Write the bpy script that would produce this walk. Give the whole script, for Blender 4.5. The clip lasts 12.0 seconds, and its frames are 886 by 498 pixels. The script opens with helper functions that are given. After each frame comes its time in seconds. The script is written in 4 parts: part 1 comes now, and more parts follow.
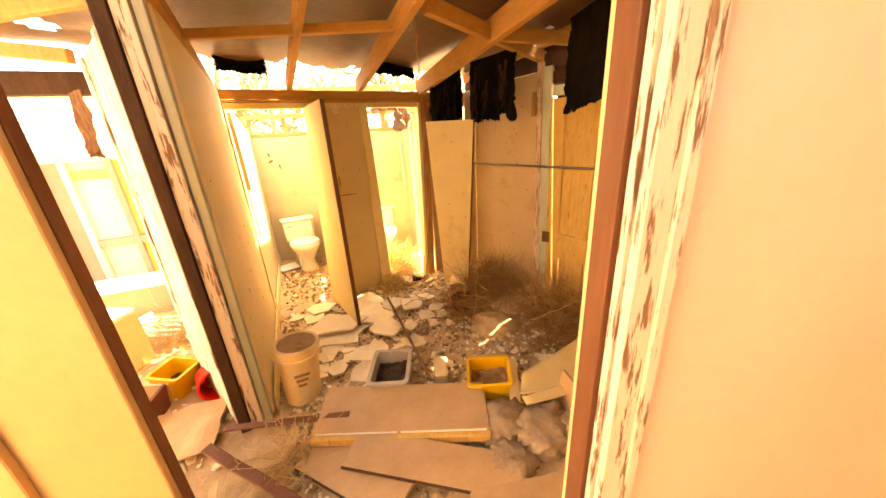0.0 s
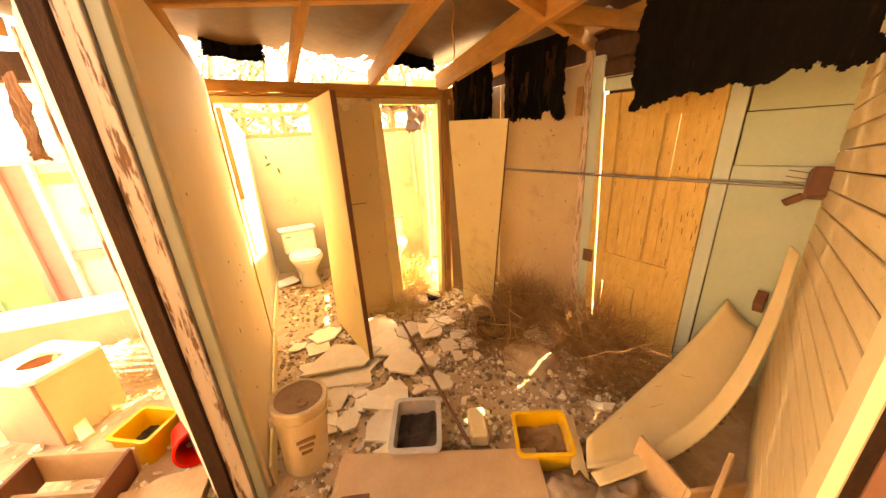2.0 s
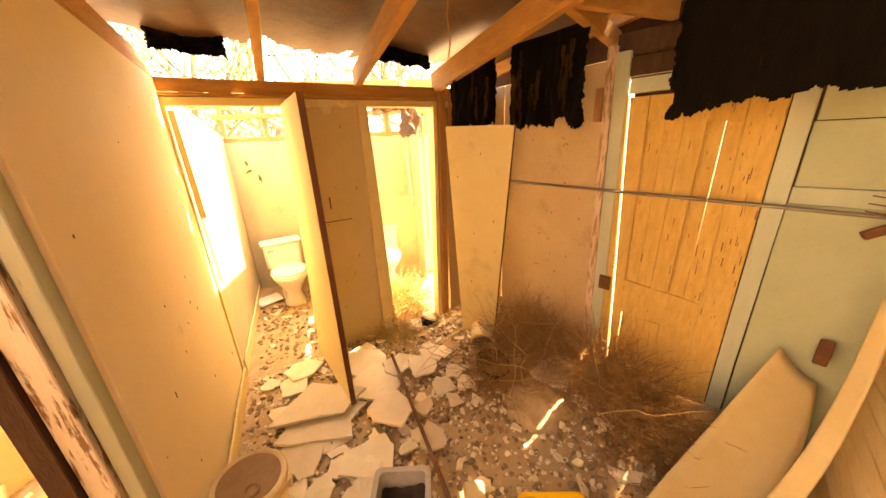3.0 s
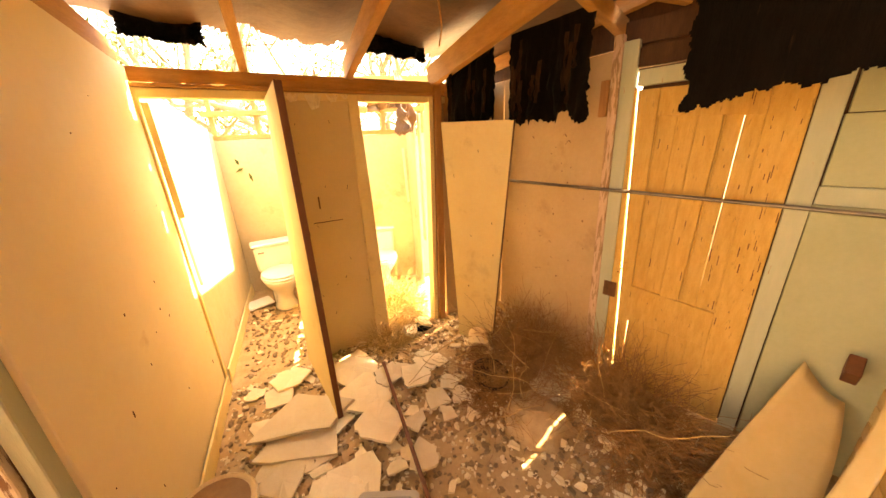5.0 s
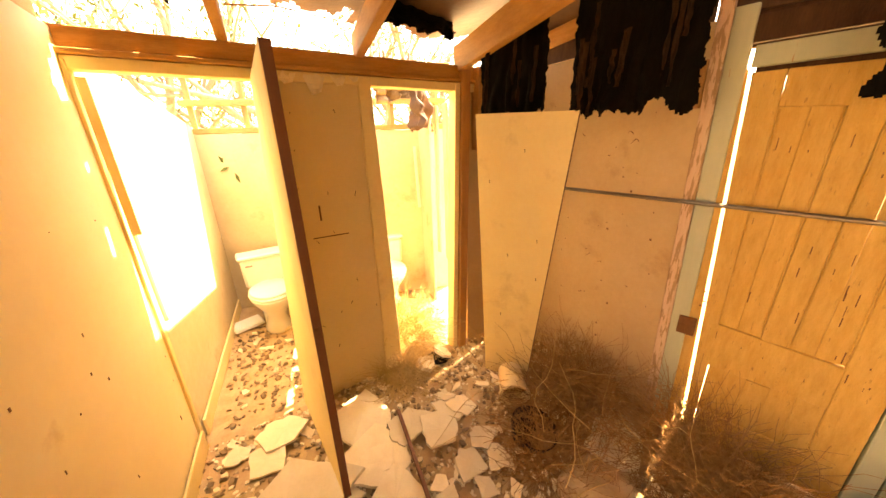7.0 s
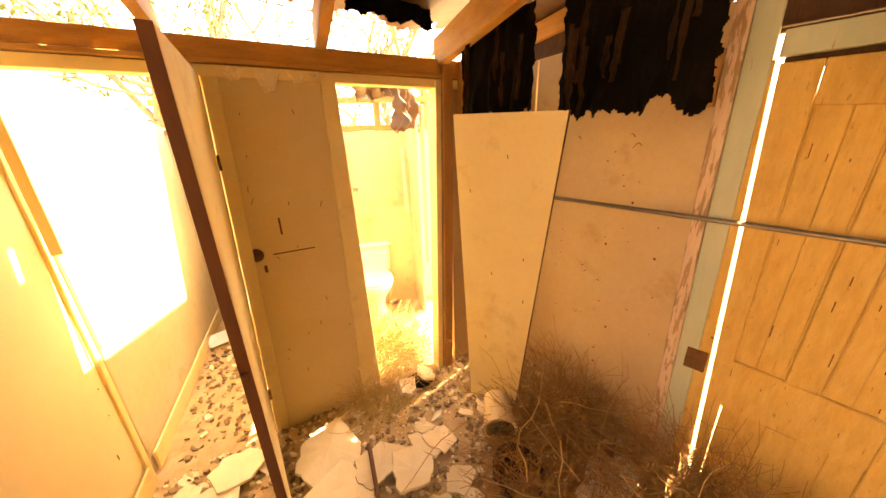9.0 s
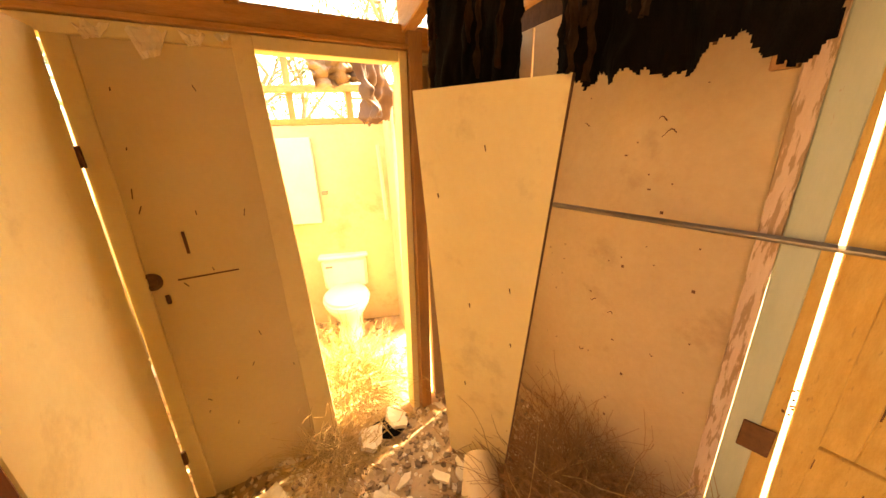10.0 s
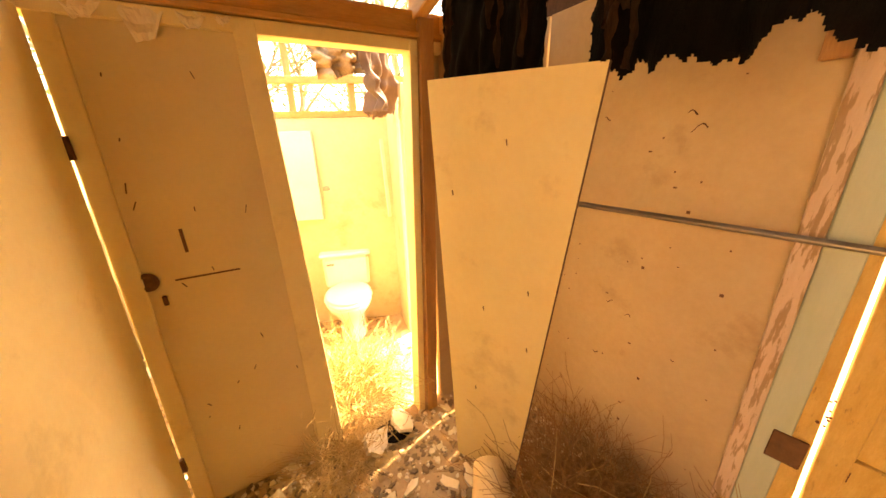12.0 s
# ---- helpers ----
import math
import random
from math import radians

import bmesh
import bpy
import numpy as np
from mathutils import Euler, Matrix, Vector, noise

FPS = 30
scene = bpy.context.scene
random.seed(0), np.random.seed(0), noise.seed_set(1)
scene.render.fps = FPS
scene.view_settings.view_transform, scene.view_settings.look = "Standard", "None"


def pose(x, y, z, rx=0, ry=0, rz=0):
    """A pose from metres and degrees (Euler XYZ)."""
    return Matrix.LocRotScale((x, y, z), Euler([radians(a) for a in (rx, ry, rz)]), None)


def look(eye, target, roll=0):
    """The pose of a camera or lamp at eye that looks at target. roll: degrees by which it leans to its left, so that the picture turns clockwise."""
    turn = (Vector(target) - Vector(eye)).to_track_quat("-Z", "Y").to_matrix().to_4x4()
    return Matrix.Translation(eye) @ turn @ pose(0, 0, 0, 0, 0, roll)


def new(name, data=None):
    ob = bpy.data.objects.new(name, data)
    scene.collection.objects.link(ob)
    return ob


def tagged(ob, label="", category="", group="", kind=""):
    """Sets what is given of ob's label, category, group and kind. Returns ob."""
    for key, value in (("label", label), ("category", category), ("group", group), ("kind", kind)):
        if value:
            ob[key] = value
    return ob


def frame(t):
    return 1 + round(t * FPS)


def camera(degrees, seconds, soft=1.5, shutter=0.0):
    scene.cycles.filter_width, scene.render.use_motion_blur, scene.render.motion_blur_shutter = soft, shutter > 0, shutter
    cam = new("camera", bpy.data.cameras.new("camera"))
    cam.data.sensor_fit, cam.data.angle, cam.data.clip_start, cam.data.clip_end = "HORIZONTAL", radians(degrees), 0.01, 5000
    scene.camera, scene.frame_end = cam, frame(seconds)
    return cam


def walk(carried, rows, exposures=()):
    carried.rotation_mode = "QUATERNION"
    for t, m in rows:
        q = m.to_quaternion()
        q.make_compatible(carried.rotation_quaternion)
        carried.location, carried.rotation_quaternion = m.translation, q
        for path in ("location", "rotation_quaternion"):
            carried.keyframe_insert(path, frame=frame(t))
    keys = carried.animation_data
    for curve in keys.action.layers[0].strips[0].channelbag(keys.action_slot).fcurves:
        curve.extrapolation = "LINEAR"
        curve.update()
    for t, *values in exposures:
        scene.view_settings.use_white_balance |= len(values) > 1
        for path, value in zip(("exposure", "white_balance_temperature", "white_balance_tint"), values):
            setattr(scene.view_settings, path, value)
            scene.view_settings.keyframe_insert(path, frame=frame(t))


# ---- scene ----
cam = camera(109.0, 12.0)
EXPOSURE, KELVIN, SUN, SKY = 3.86, 13000.0, 3.4, 0.15
PATH = [
    (0, (0.129, -0.396, 1.653), (1.045, 1.252, 0.986), -3.5),
    (0.5, (0.165, -0.053, 1.577), (1.08, 1.594, 0.908), -3.7),
    (1, (0.1, 0.044, 1.57), (1.027, 1.685, 0.902), -3.3),
    (1.5, (0.067, 0.069, 1.616), (1.001, 1.709, 0.954), -3.1),
    (2, (0.152, 0.118, 1.659), (1.086, 1.761, 1.004), -3.0),
    (2.5, (0.306, 0.247, 1.679), (1.235, 1.896, 1.034), -2.8),
    (3, (0.391, 0.433, 1.719), (1.32, 2.078, 1.062), -2.7),
    (5, (0.497, 0.524, 1.683), (1.42, 2.176, 1.035), -2.5),
    (5.5, (0.511, 0.649, 1.651), (1.432, 2.304, 1.009), -2.3),
    (6, (0.487, 0.874, 1.623), (1.427, 2.517, 0.977), -2.0),
    (6.5, (0.465, 1.043, 1.656), (1.424, 2.669, 0.994), -1.7),
    (7, (0.546, 1.052, 1.675), (1.497, 2.685, 1.021), -1.7),
    (7.2, (0.605, 1.033, 1.68), (1.544, 2.676, 1.032), -1.7),
    (9, (0.814, 1.169, 1.697), (1.726, 2.821, 1.035), -1.8),
    (9.5, (1.041, 1.383, 1.638), (1.946, 3.046, 0.993), -1.7),
    (10, (1.181, 1.464, 1.635), (2.071, 3.133, 0.985), -1.9),
    (10.5, (1.232, 1.505, 1.626), (2.113, 3.174, 0.965), -1.8),
    (11, (1.254, 1.53, 1.614), (2.132, 3.201, 0.953), -1.7),
    (11.5, (1.211, 1.546, 1.617), (2.102, 3.208, 0.953), -1.6),
    (12, (1.156, 1.551, 1.629), (2.059, 3.204, 0.956), -1.4),
]
walk(cam, [(t, look(eye, target, roll)) for t, eye, target, roll in PATH],
     [(0.0, EXPOSURE, KELVIN, 17.0)])

# world, sun
SUN_ELEVATION, SUN_FROM = radians(60), Vector((0.965, 0.26, 0)).normalized()
world = bpy.data.worlds.new("sky")
scene.world = world
world.use_nodes = True
wn = world.node_tree.nodes
sky = wn.new("ShaderNodeTexSky")
sky.sky_type, sky.sun_disc = "NISHITA", False
sky.sun_elevation, sky.sun_rotation = SUN_ELEVATION, math.atan2(SUN_FROM.x, SUN_FROM.y)
sky.dust_density = 2.5
wn["Background"].inputs["Strength"].default_value = SKY
world.node_tree.links.new(sky.outputs["Color"], wn["Background"].inputs["Color"])
sun = new("sun", bpy.data.lights.new("sun", "SUN"))
sun.data.energy, sun.data.angle, sun.data.color = SUN, radians(0.5), (1.0, 0.93, 0.82)
sun.matrix_world = look((0, 0, 0), -(SUN_FROM * math.cos(SUN_ELEVATION) + Vector((0, 0, math.sin(SUN_ELEVATION)))))


# ---- materials ----
def mat(name, c1, c2, scale=6.0, rough=0.7, bump=0.15, fine=60.0, stretch=(1, 1, 1), c3=None, scale3=2.0, amount=0.5,
        edge=0.06, metal=0.0, vary=0.0, gloss=0.3, transmit=0.0):
    """A surface: two colours mixed by a coarse and a fine noise, and stains or chips of a third one."""
    m = bpy.data.materials.new(name)
    m.use_nodes = True
    nodes, links = m.node_tree.nodes, m.node_tree.links
    shader = nodes["Principled BSDF"]
    shader.inputs["Roughness"].default_value = rough
    shader.inputs["Metallic"].default_value = metal
    shader.inputs["Specular IOR Level"].default_value = gloss
    coord, mapping = nodes.new("ShaderNodeTexCoord"), nodes.new("ShaderNodeMapping")
    mapping.inputs["Scale"].default_value = stretch
    links.new(coord.outputs["Object"], mapping.inputs["Vector"])

    def noisy(size, detail, source):
        n = nodes.new("ShaderNodeTexNoise")
        n.inputs["Scale"].default_value, n.inputs["Detail"].default_value = size, detail
        n.inputs["Roughness"].default_value = 0.65
        links.new(source, n.inputs["Vector"])
        return n.outputs["Fac"]

    def ramp(source, low, high):
        r = nodes.new("ShaderNodeMapRange")
        r.inputs["From Min"].default_value, r.inputs["From Max"].default_value = low, high
        links.new(source, r.inputs["Value"])
        return r.outputs["Result"]

    def blend(fac, a, b):
        x = nodes.new("ShaderNodeMix")
        x.data_type = "RGBA"
        links.new(fac, x.inputs["Factor"])
        for value, socket in ((a, x.inputs["A"]), (b, x.inputs["B"])):
            if isinstance(value, tuple):
                socket.default_value = (*value, 1)
            else:
                links.new(value, socket)
        return x.outputs["Result"]

    coarse, small = noisy(scale, 6, mapping.outputs["Vector"]), noisy(fine, 4, mapping.outputs["Vector"])
    both = nodes.new("ShaderNodeMath")
    both.operation = "MULTIPLY_ADD"
    both.inputs[1].default_value = 0.35
    links.new(small, both.inputs[0])
    links.new(coarse, both.inputs[2])
    colour = blend(ramp(both.outputs["Value"], 0.45, 0.95), c1, c2)
    if vary:
        info, hsv = nodes.new("ShaderNodeObjectInfo"), nodes.new("ShaderNodeHueSaturation")
        links.new(colour, hsv.inputs["Color"])
        shift = nodes.new("ShaderNodeMapRange")
        shift.inputs["To Min"].default_value, shift.inputs["To Max"].default_value = 1 - vary, 1 + vary
        links.new(info.outputs["Random"], shift.inputs["Value"])
        links.new(shift.outputs["Result"], hsv.inputs["Value"])
        colour = hsv.outputs["Color"]
    if c3:
        flakes = noisy(scale3, 8, mapping.outputs["Vector"])
        colour = blend(ramp(flakes, 1 - amount, 1 - amount + edge), colour, c3)
    links.new(colour, shader.inputs["Base Color"])
    relief = nodes.new("ShaderNodeBump")
    relief.inputs["Strength"].default_value, relief.inputs["Distance"].default_value = bump, 0.01
    links.new(both.outputs["Value"], relief.inputs["Height"])
    links.new(relief.outputs["Normal"], shader.inputs["Normal"])
    return m


M = dict(
    cream=mat("cream_paint", (0.80, 0.62, 0.31), (0.86, 0.70, 0.38), 2.5, 0.75, 0.08, 40, c3=(0.58, 0.40, 0.18), scale3=4, amount=0.42, edge=0.25),
    creamwall=mat("cream_wall_paint", (0.82, 0.66, 0.40), (0.88, 0.74, 0.49), 1.5, 0.8, 0.10, 25, c3=(0.62, 0.42, 0.20), scale3=3, amount=0.33, edge=0.16),
    # cream paint, darkened so the overlit hall wall reads dimmer
    hallwall=mat("dimmed_cream_hall_paint", (0.46, 0.28, 0.12), (0.56, 0.36, 0.16), 1.5, 0.8, 0.10, 25, c3=(0.40, 0.22, 0.09), scale3=3, amount=0.34, edge=0.2),
    # stained cream, base darkened to offset the strong sun in the stalls
    stallwall=mat("darkened_cream_stall_paint", (0.56, 0.45, 0.27), (0.68, 0.57, 0.38), 2.2, 0.8, 0.14, 25, c3=(0.38, 0.26, 0.13), scale3=3.2, amount=0.42, edge=0.22),
    tan=mat("tan_panel_paint", (0.68, 0.51, 0.26), (0.76, 0.59, 0.33), 2.0, 0.7, 0.06, 50, c3=(0.30, 0.18, 0.08), scale3=14, amount=0.24, edge=0.05),
    pink=mat("faded_pink_plaster", (0.80, 0.62, 0.46), (0.86, 0.70, 0.54), 1.5, 0.85, 0.08, 30, c3=(0.60, 0.44, 0.28), scale3=4, amount=0.28, edge=0.12),
    ply=mat("stained_wallboard", (0.48, 0.32, 0.17), (0.60, 0.43, 0.25), 1.4, 0.8, 0.08, 40, c3=(0.32, 0.19, 0.09), scale3=4, amount=0.40, edge=0.25),
    door=mat("worn_yellow_door_paint", (0.58, 0.33, 0.09), (0.74, 0.48, 0.17), 7, 0.65, 0.5, 60, (5, 5, 1.2), (0.34, 0.18, 0.06), 13, 0.39, 0.12),
    green=mat("pale_green_paint", (0.40, 0.42, 0.26), (0.48, 0.49, 0.32), 2.5, 0.6, 0.10, 40, c3=(0.62, 0.50, 0.32), scale3=9, amount=0.27, edge=0.05),
    greentrim=mat("pale_green_trim", (0.44, 0.47, 0.33), (0.52, 0.53, 0.39), 6, 0.6, 0.2, 60, (3, 3, 0.5), (0.42, 0.27, 0.16), 12, 0.33, 0.04),
    white=mat("peeling_white_paint", (0.72, 0.62, 0.48), (0.80, 0.70, 0.56), 8, 0.7, 0.3, 60, (4, 4, 0.45), (0.24, 0.13, 0.07), 11, 0.48, 0.06),
    pinkpeel=mat("peeling_pink_paint", (0.60, 0.40, 0.27), (0.72, 0.54, 0.40), 5, 0.8, 0.5, 60, (4, 4, 0.6), (0.40, 0.25, 0.14), 15, 0.50, 0.05),
    wood=mat("bare_lumber", (0.42, 0.20, 0.07), (0.60, 0.32, 0.12), 5, 0.7, 0.25, 40, (6, 1, 6), (0.16, 0.07, 0.03), 9, 0.30, 0.10),
    woodx=mat("bare_lumber_crosswise", (0.42, 0.20, 0.07), (0.60, 0.32, 0.12), 5, 0.7, 0.25, 40, (1, 6, 6), (0.16, 0.07, 0.03), 9, 0.30, 0.10),
    upright=mat("bare_upright_lumber", (0.36, 0.17, 0.07), (0.52, 0.27, 0.11), 5, 0.7, 0.25, 40, (6, 6, 0.8), (0.14, 0.06, 0.03), 9, 0.30, 0.10),
    brown=mat("red_brown_stained_wood", (0.15, 0.055, 0.026), (0.21, 0.085, 0.04), 5, 0.6, 0.15, 50, (5, 5, 0.6)),
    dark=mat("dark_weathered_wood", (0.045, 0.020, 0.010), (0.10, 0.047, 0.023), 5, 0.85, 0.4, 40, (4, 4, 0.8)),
    plank=mat("peeling_board_paint", (0.60, 0.42, 0.20), (0.70, 0.53, 0.29), 5, 0.75, 0.35, 40, (0.7, 4, 6), (0.40, 0.24, 0.10), 12, 0.36, 0.06),
    felt=mat("tar_paper", (0.075, 0.038, 0.020), (0.17, 0.088, 0.045), 3, 0.5, 0.6, 20, (1, 1, 1), (0.07, 0.035, 0.02), 3, 0.42, 0.25),
    black=mat("black_roofing_felt", (0.004, 0.003, 0.002), (0.009, 0.006, 0.004), 5, 0.95, 0.7, 40, (5, 5, 0.8), (0.045, 0.022, 0.011), 4, 0.36, 0.12, gloss=0.08),
    dirt=mat("dry_dirt_floor", (0.44, 0.28, 0.14), (0.62, 0.44, 0.25), 7, 0.95, 0.9, 50, c3=(0.60, 0.44, 0.26), scale3=18, amount=0.40, edge=0.08),
    ground=mat("dry_ground", (0.40, 0.30, 0.18), (0.52, 0.41, 0.26), 2, 0.95, 0.5, 20),
    plaster=mat("broken_plasterboard", (0.78, 0.64, 0.41), (0.88, 0.76, 0.54), 6, 0.9, 0.3, 60, c3=(0.40, 0.25, 0.12), scale3=9, amount=0.32, edge=0.12, vary=0.14),
    rubble=mat("rubble", (0.42, 0.26, 0.13), (0.72, 0.53, 0.32), 9, 0.95, 0.5, 60, vary=0.5),
    china=mat("dusty_white_china", (0.76, 0.72, 0.63), (0.83, 0.80, 0.72), 3, 0.25, 0.03, 40, c3=(0.55, 0.42, 0.26), scale3=5, amount=0.28, edge=0.2, gloss=0.5),
    bucket=mat("dirty_plastic_bucket", (0.70, 0.50, 0.25), (0.78, 0.60, 0.34), 5, 0.5, 0.08, 40, c3=(0.42, 0.26, 0.12), scale3=6, amount=0.36, edge=0.15),
    lidtop=mat("dusty_bucket_lid", (0.24, 0.13, 0.055), (0.36, 0.21, 0.10), 8, 0.8, 0.2, 50),
    yellow=mat("yellow_plastic", (0.72, 0.38, 0.03), (0.80, 0.46, 0.05), 6, 0.45, 0.05, 40, c3=(0.50, 0.30, 0.10), scale3=8, amount=0.30, edge=0.15),
    red=mat("red_plastic", (0.65, 0.012, 0.010), (0.72, 0.02, 0.015), 6, 0.4, 0.03, 40),
    grey=mat("grey_painted_tray", (0.40, 0.34, 0.26), (0.52, 0.46, 0.36), 6, 0.5, 0.15, 40, c3=(0.62, 0.55, 0.44), scale3=10, amount=0.36, edge=0.06),
    soot=mat("dark_rubbish", (0.03, 0.02, 0.013), (0.10, 0.06, 0.036), 9, 0.95, 0.6, 50),
    board=mat("brown_hardboard", (0.44, 0.26, 0.12), (0.58, 0.37, 0.19), 4, 0.6, 0.1, 50, c3=(0.24, 0.12, 0.05), scale3=6, amount=0.32, edge=0.1),
    vinyl=mat("yellowed_vinyl_sheet", (0.66, 0.48, 0.22), (0.74, 0.56, 0.30), 4, 0.5, 0.06, 40, c3=(0.46, 0.31, 0.14), scale3=5, amount=0.32, edge=0.12),
    twig=mat("dry_twigs", (0.26, 0.125, 0.05), (0.46, 0.26, 0.11), 12, 0.9, 0.0, 40),
    straw=mat("dry_straw", (0.50, 0.32, 0.13), (0.68, 0.47, 0.22), 12, 0.9, 0.0, 40),
    metal=mat("dull_steel_rod", (0.22, 0.19, 0.15), (0.34, 0.29, 0.23), 9, 0.4, 0.05, 60, metal=0.8),
    feltbrown=mat("torn_brown_felt", (0.018, 0.009, 0.005), (0.055, 0.027, 0.013), 9, 0.95, 0.5, 40, (4, 4, 1), gloss=0.1),
    rust=mat("rusty_metal", (0.12, 0.05, 0.02), (0.22, 0.10, 0.045), 20, 0.85, 0.2, 60),
    fabric=mat("crumpled_cloth", (0.22, 0.14, 0.08), (0.48, 0.34, 0.21), 6, 0.95, 0.3, 80),
    bark=mat("grey_brown_bark", (0.20, 0.14, 0.09), (0.36, 0.27, 0.18), 9, 0.9, 0.6, 40, (3, 3, 0.7)),
    leaf=mat("olive_leaves", (0.07, 0.10, 0.025), (0.14, 0.17, 0.05), 3, 0.7, 0.0, 20),
    tgreen=mat("faded_green_panel", (0.20, 0.48, 0.20), (0.30, 0.58, 0.30), 2, 0.7, 0.08, 30, c3=(0.55, 0.52, 0.16), scale3=1.6, amount=0.45, edge=0.2),
    tpink=mat("faded_rose_panel", (0.50, 0.25, 0.20), (0.60, 0.34, 0.28), 2, 0.7, 0.08, 30),
    tyellow=mat("faded_yellow_panel", (0.62, 0.58, 0.16), (0.72, 0.68, 0.26), 2, 0.7, 0.08, 30),
    siding=mat("pale_siding", (0.70, 0.62, 0.52), (0.80, 0.74, 0.64), 3, 0.8, 0.1, 40),
    rose=mat("brown_rose_laminate", (0.38, 0.18, 0.11), (0.46, 0.24, 0.16), 3, 0.5, 0.06, 40),
)


# ---- building blocks ----
def link(name, bm, material, parent=None, label="", smooth=False):
    me = bpy.data.meshes.new(name)
    bmesh.ops.recalc_face_normals(bm, faces=bm.faces)
    bm.to_mesh(me)
    bm.free()
    me.materials.append(M[material] if isinstance(material, str) else material)
    if smooth:
        me.shade_smooth()
    ob = new(name, me)
    ob.parent = parent
    return tagged(ob, label)


part = link


def thing(name, label, category, m=None, group=""):
    ob = new(name)
    ob.empty_display_size = 0.05
    if m is not None:
        ob.matrix_basis = m
    return tagged(ob, label, category, group)


def hexa(bm, low, high):
    """A solid between four points below and four above, in order round it."""
    v = [bm.verts.new(p) for p in (*low, *high)]
    for f in ((3, 2, 1, 0), (4, 5, 6, 7), (0, 1, 5, 4), (1, 2, 6, 5), (2, 3, 7, 6), (3, 0, 4, 7)):
        bm.faces.new([v[k] for k in f])


def soften(bm, size=0.003, segments=1):
    bmesh.ops.bevel(bm, geom=list(bm.edges), offset=size, segments=segments, affect="EDGES", profile=0.6)
    return bm


def block(x0, x1, y0, y1, z0, z1, bevel=0.003):
    bm = bmesh.new()
    hexa(bm, [(x0, y0, z0), (x1, y0, z0), (x1, y1, z0), (x0, y1, z0)], [(x0, y0, z1), (x1, y0, z1), (x1, y1, z1), (x0, y1, z1)])
    return soften(bm, bevel) if bevel else bm


def run(a, b, thick, z0, z1, z1b=None, z0b=None, bevel=0.003):
    """An upright slab along the plan line a to b; its thickness lies to the left of that way (negative: to the right)."""
    a, b = Vector(a), Vector(b)
    d = (b - a).normalized()
    n = Vector((-d.y, d.x)) * thick
    z1b, z0b = z1 if z1b is None else z1b, z0 if z0b is None else z0b
    plan = [(a, z0, z1), (b, z0b, z1b), (b + n, z0b, z1b), (a + n, z0, z1)]
    bm = bmesh.new()
    hexa(bm, [(p.x, p.y, l) for p, l, h in plan], [(p.x, p.y, h) for p, l, h in plan])
    return soften(bm, bevel) if bevel else bm


def beam(a, b, wide, deep, up=(0, 0, 1), bevel=0.004):
    """A straight timber from a to b, wide across and deep along up."""
    a, b = Vector(a), Vector(b)
    d = (b - a).normalized()
    side = d.cross(Vector(up)).normalized() * wide / 2
    rise = side.cross(d).normalized() * deep / 2
    bm = bmesh.new()
    hexa(bm, [a - side - rise, a + side - rise, b + side - rise, b - side - rise],
         [a - side + rise, a + side + rise, b + side + rise, b - side + rise])
    return soften(bm, bevel) if bevel else bm


def lathe(profile, sides=28):
    """A turned solid from rows of radius and height."""
    bm = bmesh.new()
    rings = [[bm.verts.new((r * math.cos(k * math.tau / sides), r * math.sin(k * math.tau / sides), z)) for k in range(sides)] for r, z in profile]
    for low, high in zip(rings, rings[1:]):
        for k in range(sides):
            bm.faces.new((low[k], low[(k + 1) % sides], high[(k + 1) % sides], high[k]))
    bm.faces.new(rings[0][::-1])
    bm.faces.new(rings[-1])
    return bm


def sheet(corners, nu, nv, thick, height, keep=None):
    """A thin solid sheet over four corners, pushed along its normal by height(u, v); keep(u, v) leaves ragged gaps."""
    p00, p10, p11, p01 = (Vector(c) for c in corners)
    normal = (p10 - p00).cross(p01 - p00).normalized()
    bm = bmesh.new()
    grid = {}
    for i in range(nu + 1):
        for j in range(nv + 1):
            u, v = i / nu, j / nv
            p = p00.lerp(p10, u).lerp(p01.lerp(p11, u), v)
            grid[i, j] = bm.verts.new(p + normal * height(u, v))
    for i in range(nu):
        for j in range(nv):
            if keep is None or keep((i + 0.5) / nu, (j + 0.5) / nv):
                bm.faces.new((grid[i, j], grid[i + 1, j], grid[i + 1, j + 1], grid[i, j + 1]))
    bmesh.ops.delete(bm, geom=[v for v in bm.verts if not v.link_faces], context="VERTS")
    bmesh.ops.recalc_face_normals(bm, faces=bm.faces)
    bmesh.ops.solidify(bm, geom=list(bm.faces), thickness=thick)
    return bm


def wave(x, y, z=0.0, scale=1.0):
    return noise.noise(Vector((x * scale, y * scale, z)))


def strands(paths, radius):
    """Thin three-sided stalks along lists of points, joined."""
    verts, faces = [], []
    for path in paths:
        start = len(verts)
        n = len(path)
        for k, p in enumerate(path):
            d = (path[min(k + 1, n - 1)] - path[max(k - 1, 0)]).normalized()
            a = d.orthogonal().normalized()
            b = d.cross(a)
            r = radius * (1 - 0.6 * k / n)
            for q in range(3):
                w = q * math.tau / 3
                verts.append(p + (a * math.cos(w) + b * math.sin(w)) * r)
        for k in range(n - 1):
            for q in range(3):
                i, j = start + 3 * k + q, start + 3 * k + (q + 1) % 3
                faces.append((i, j, j + 3, i + 3))
    me = bpy.data.meshes.new("stalks")
    me.from_pydata([tuple(v) for v in verts], [], faces)
    return me


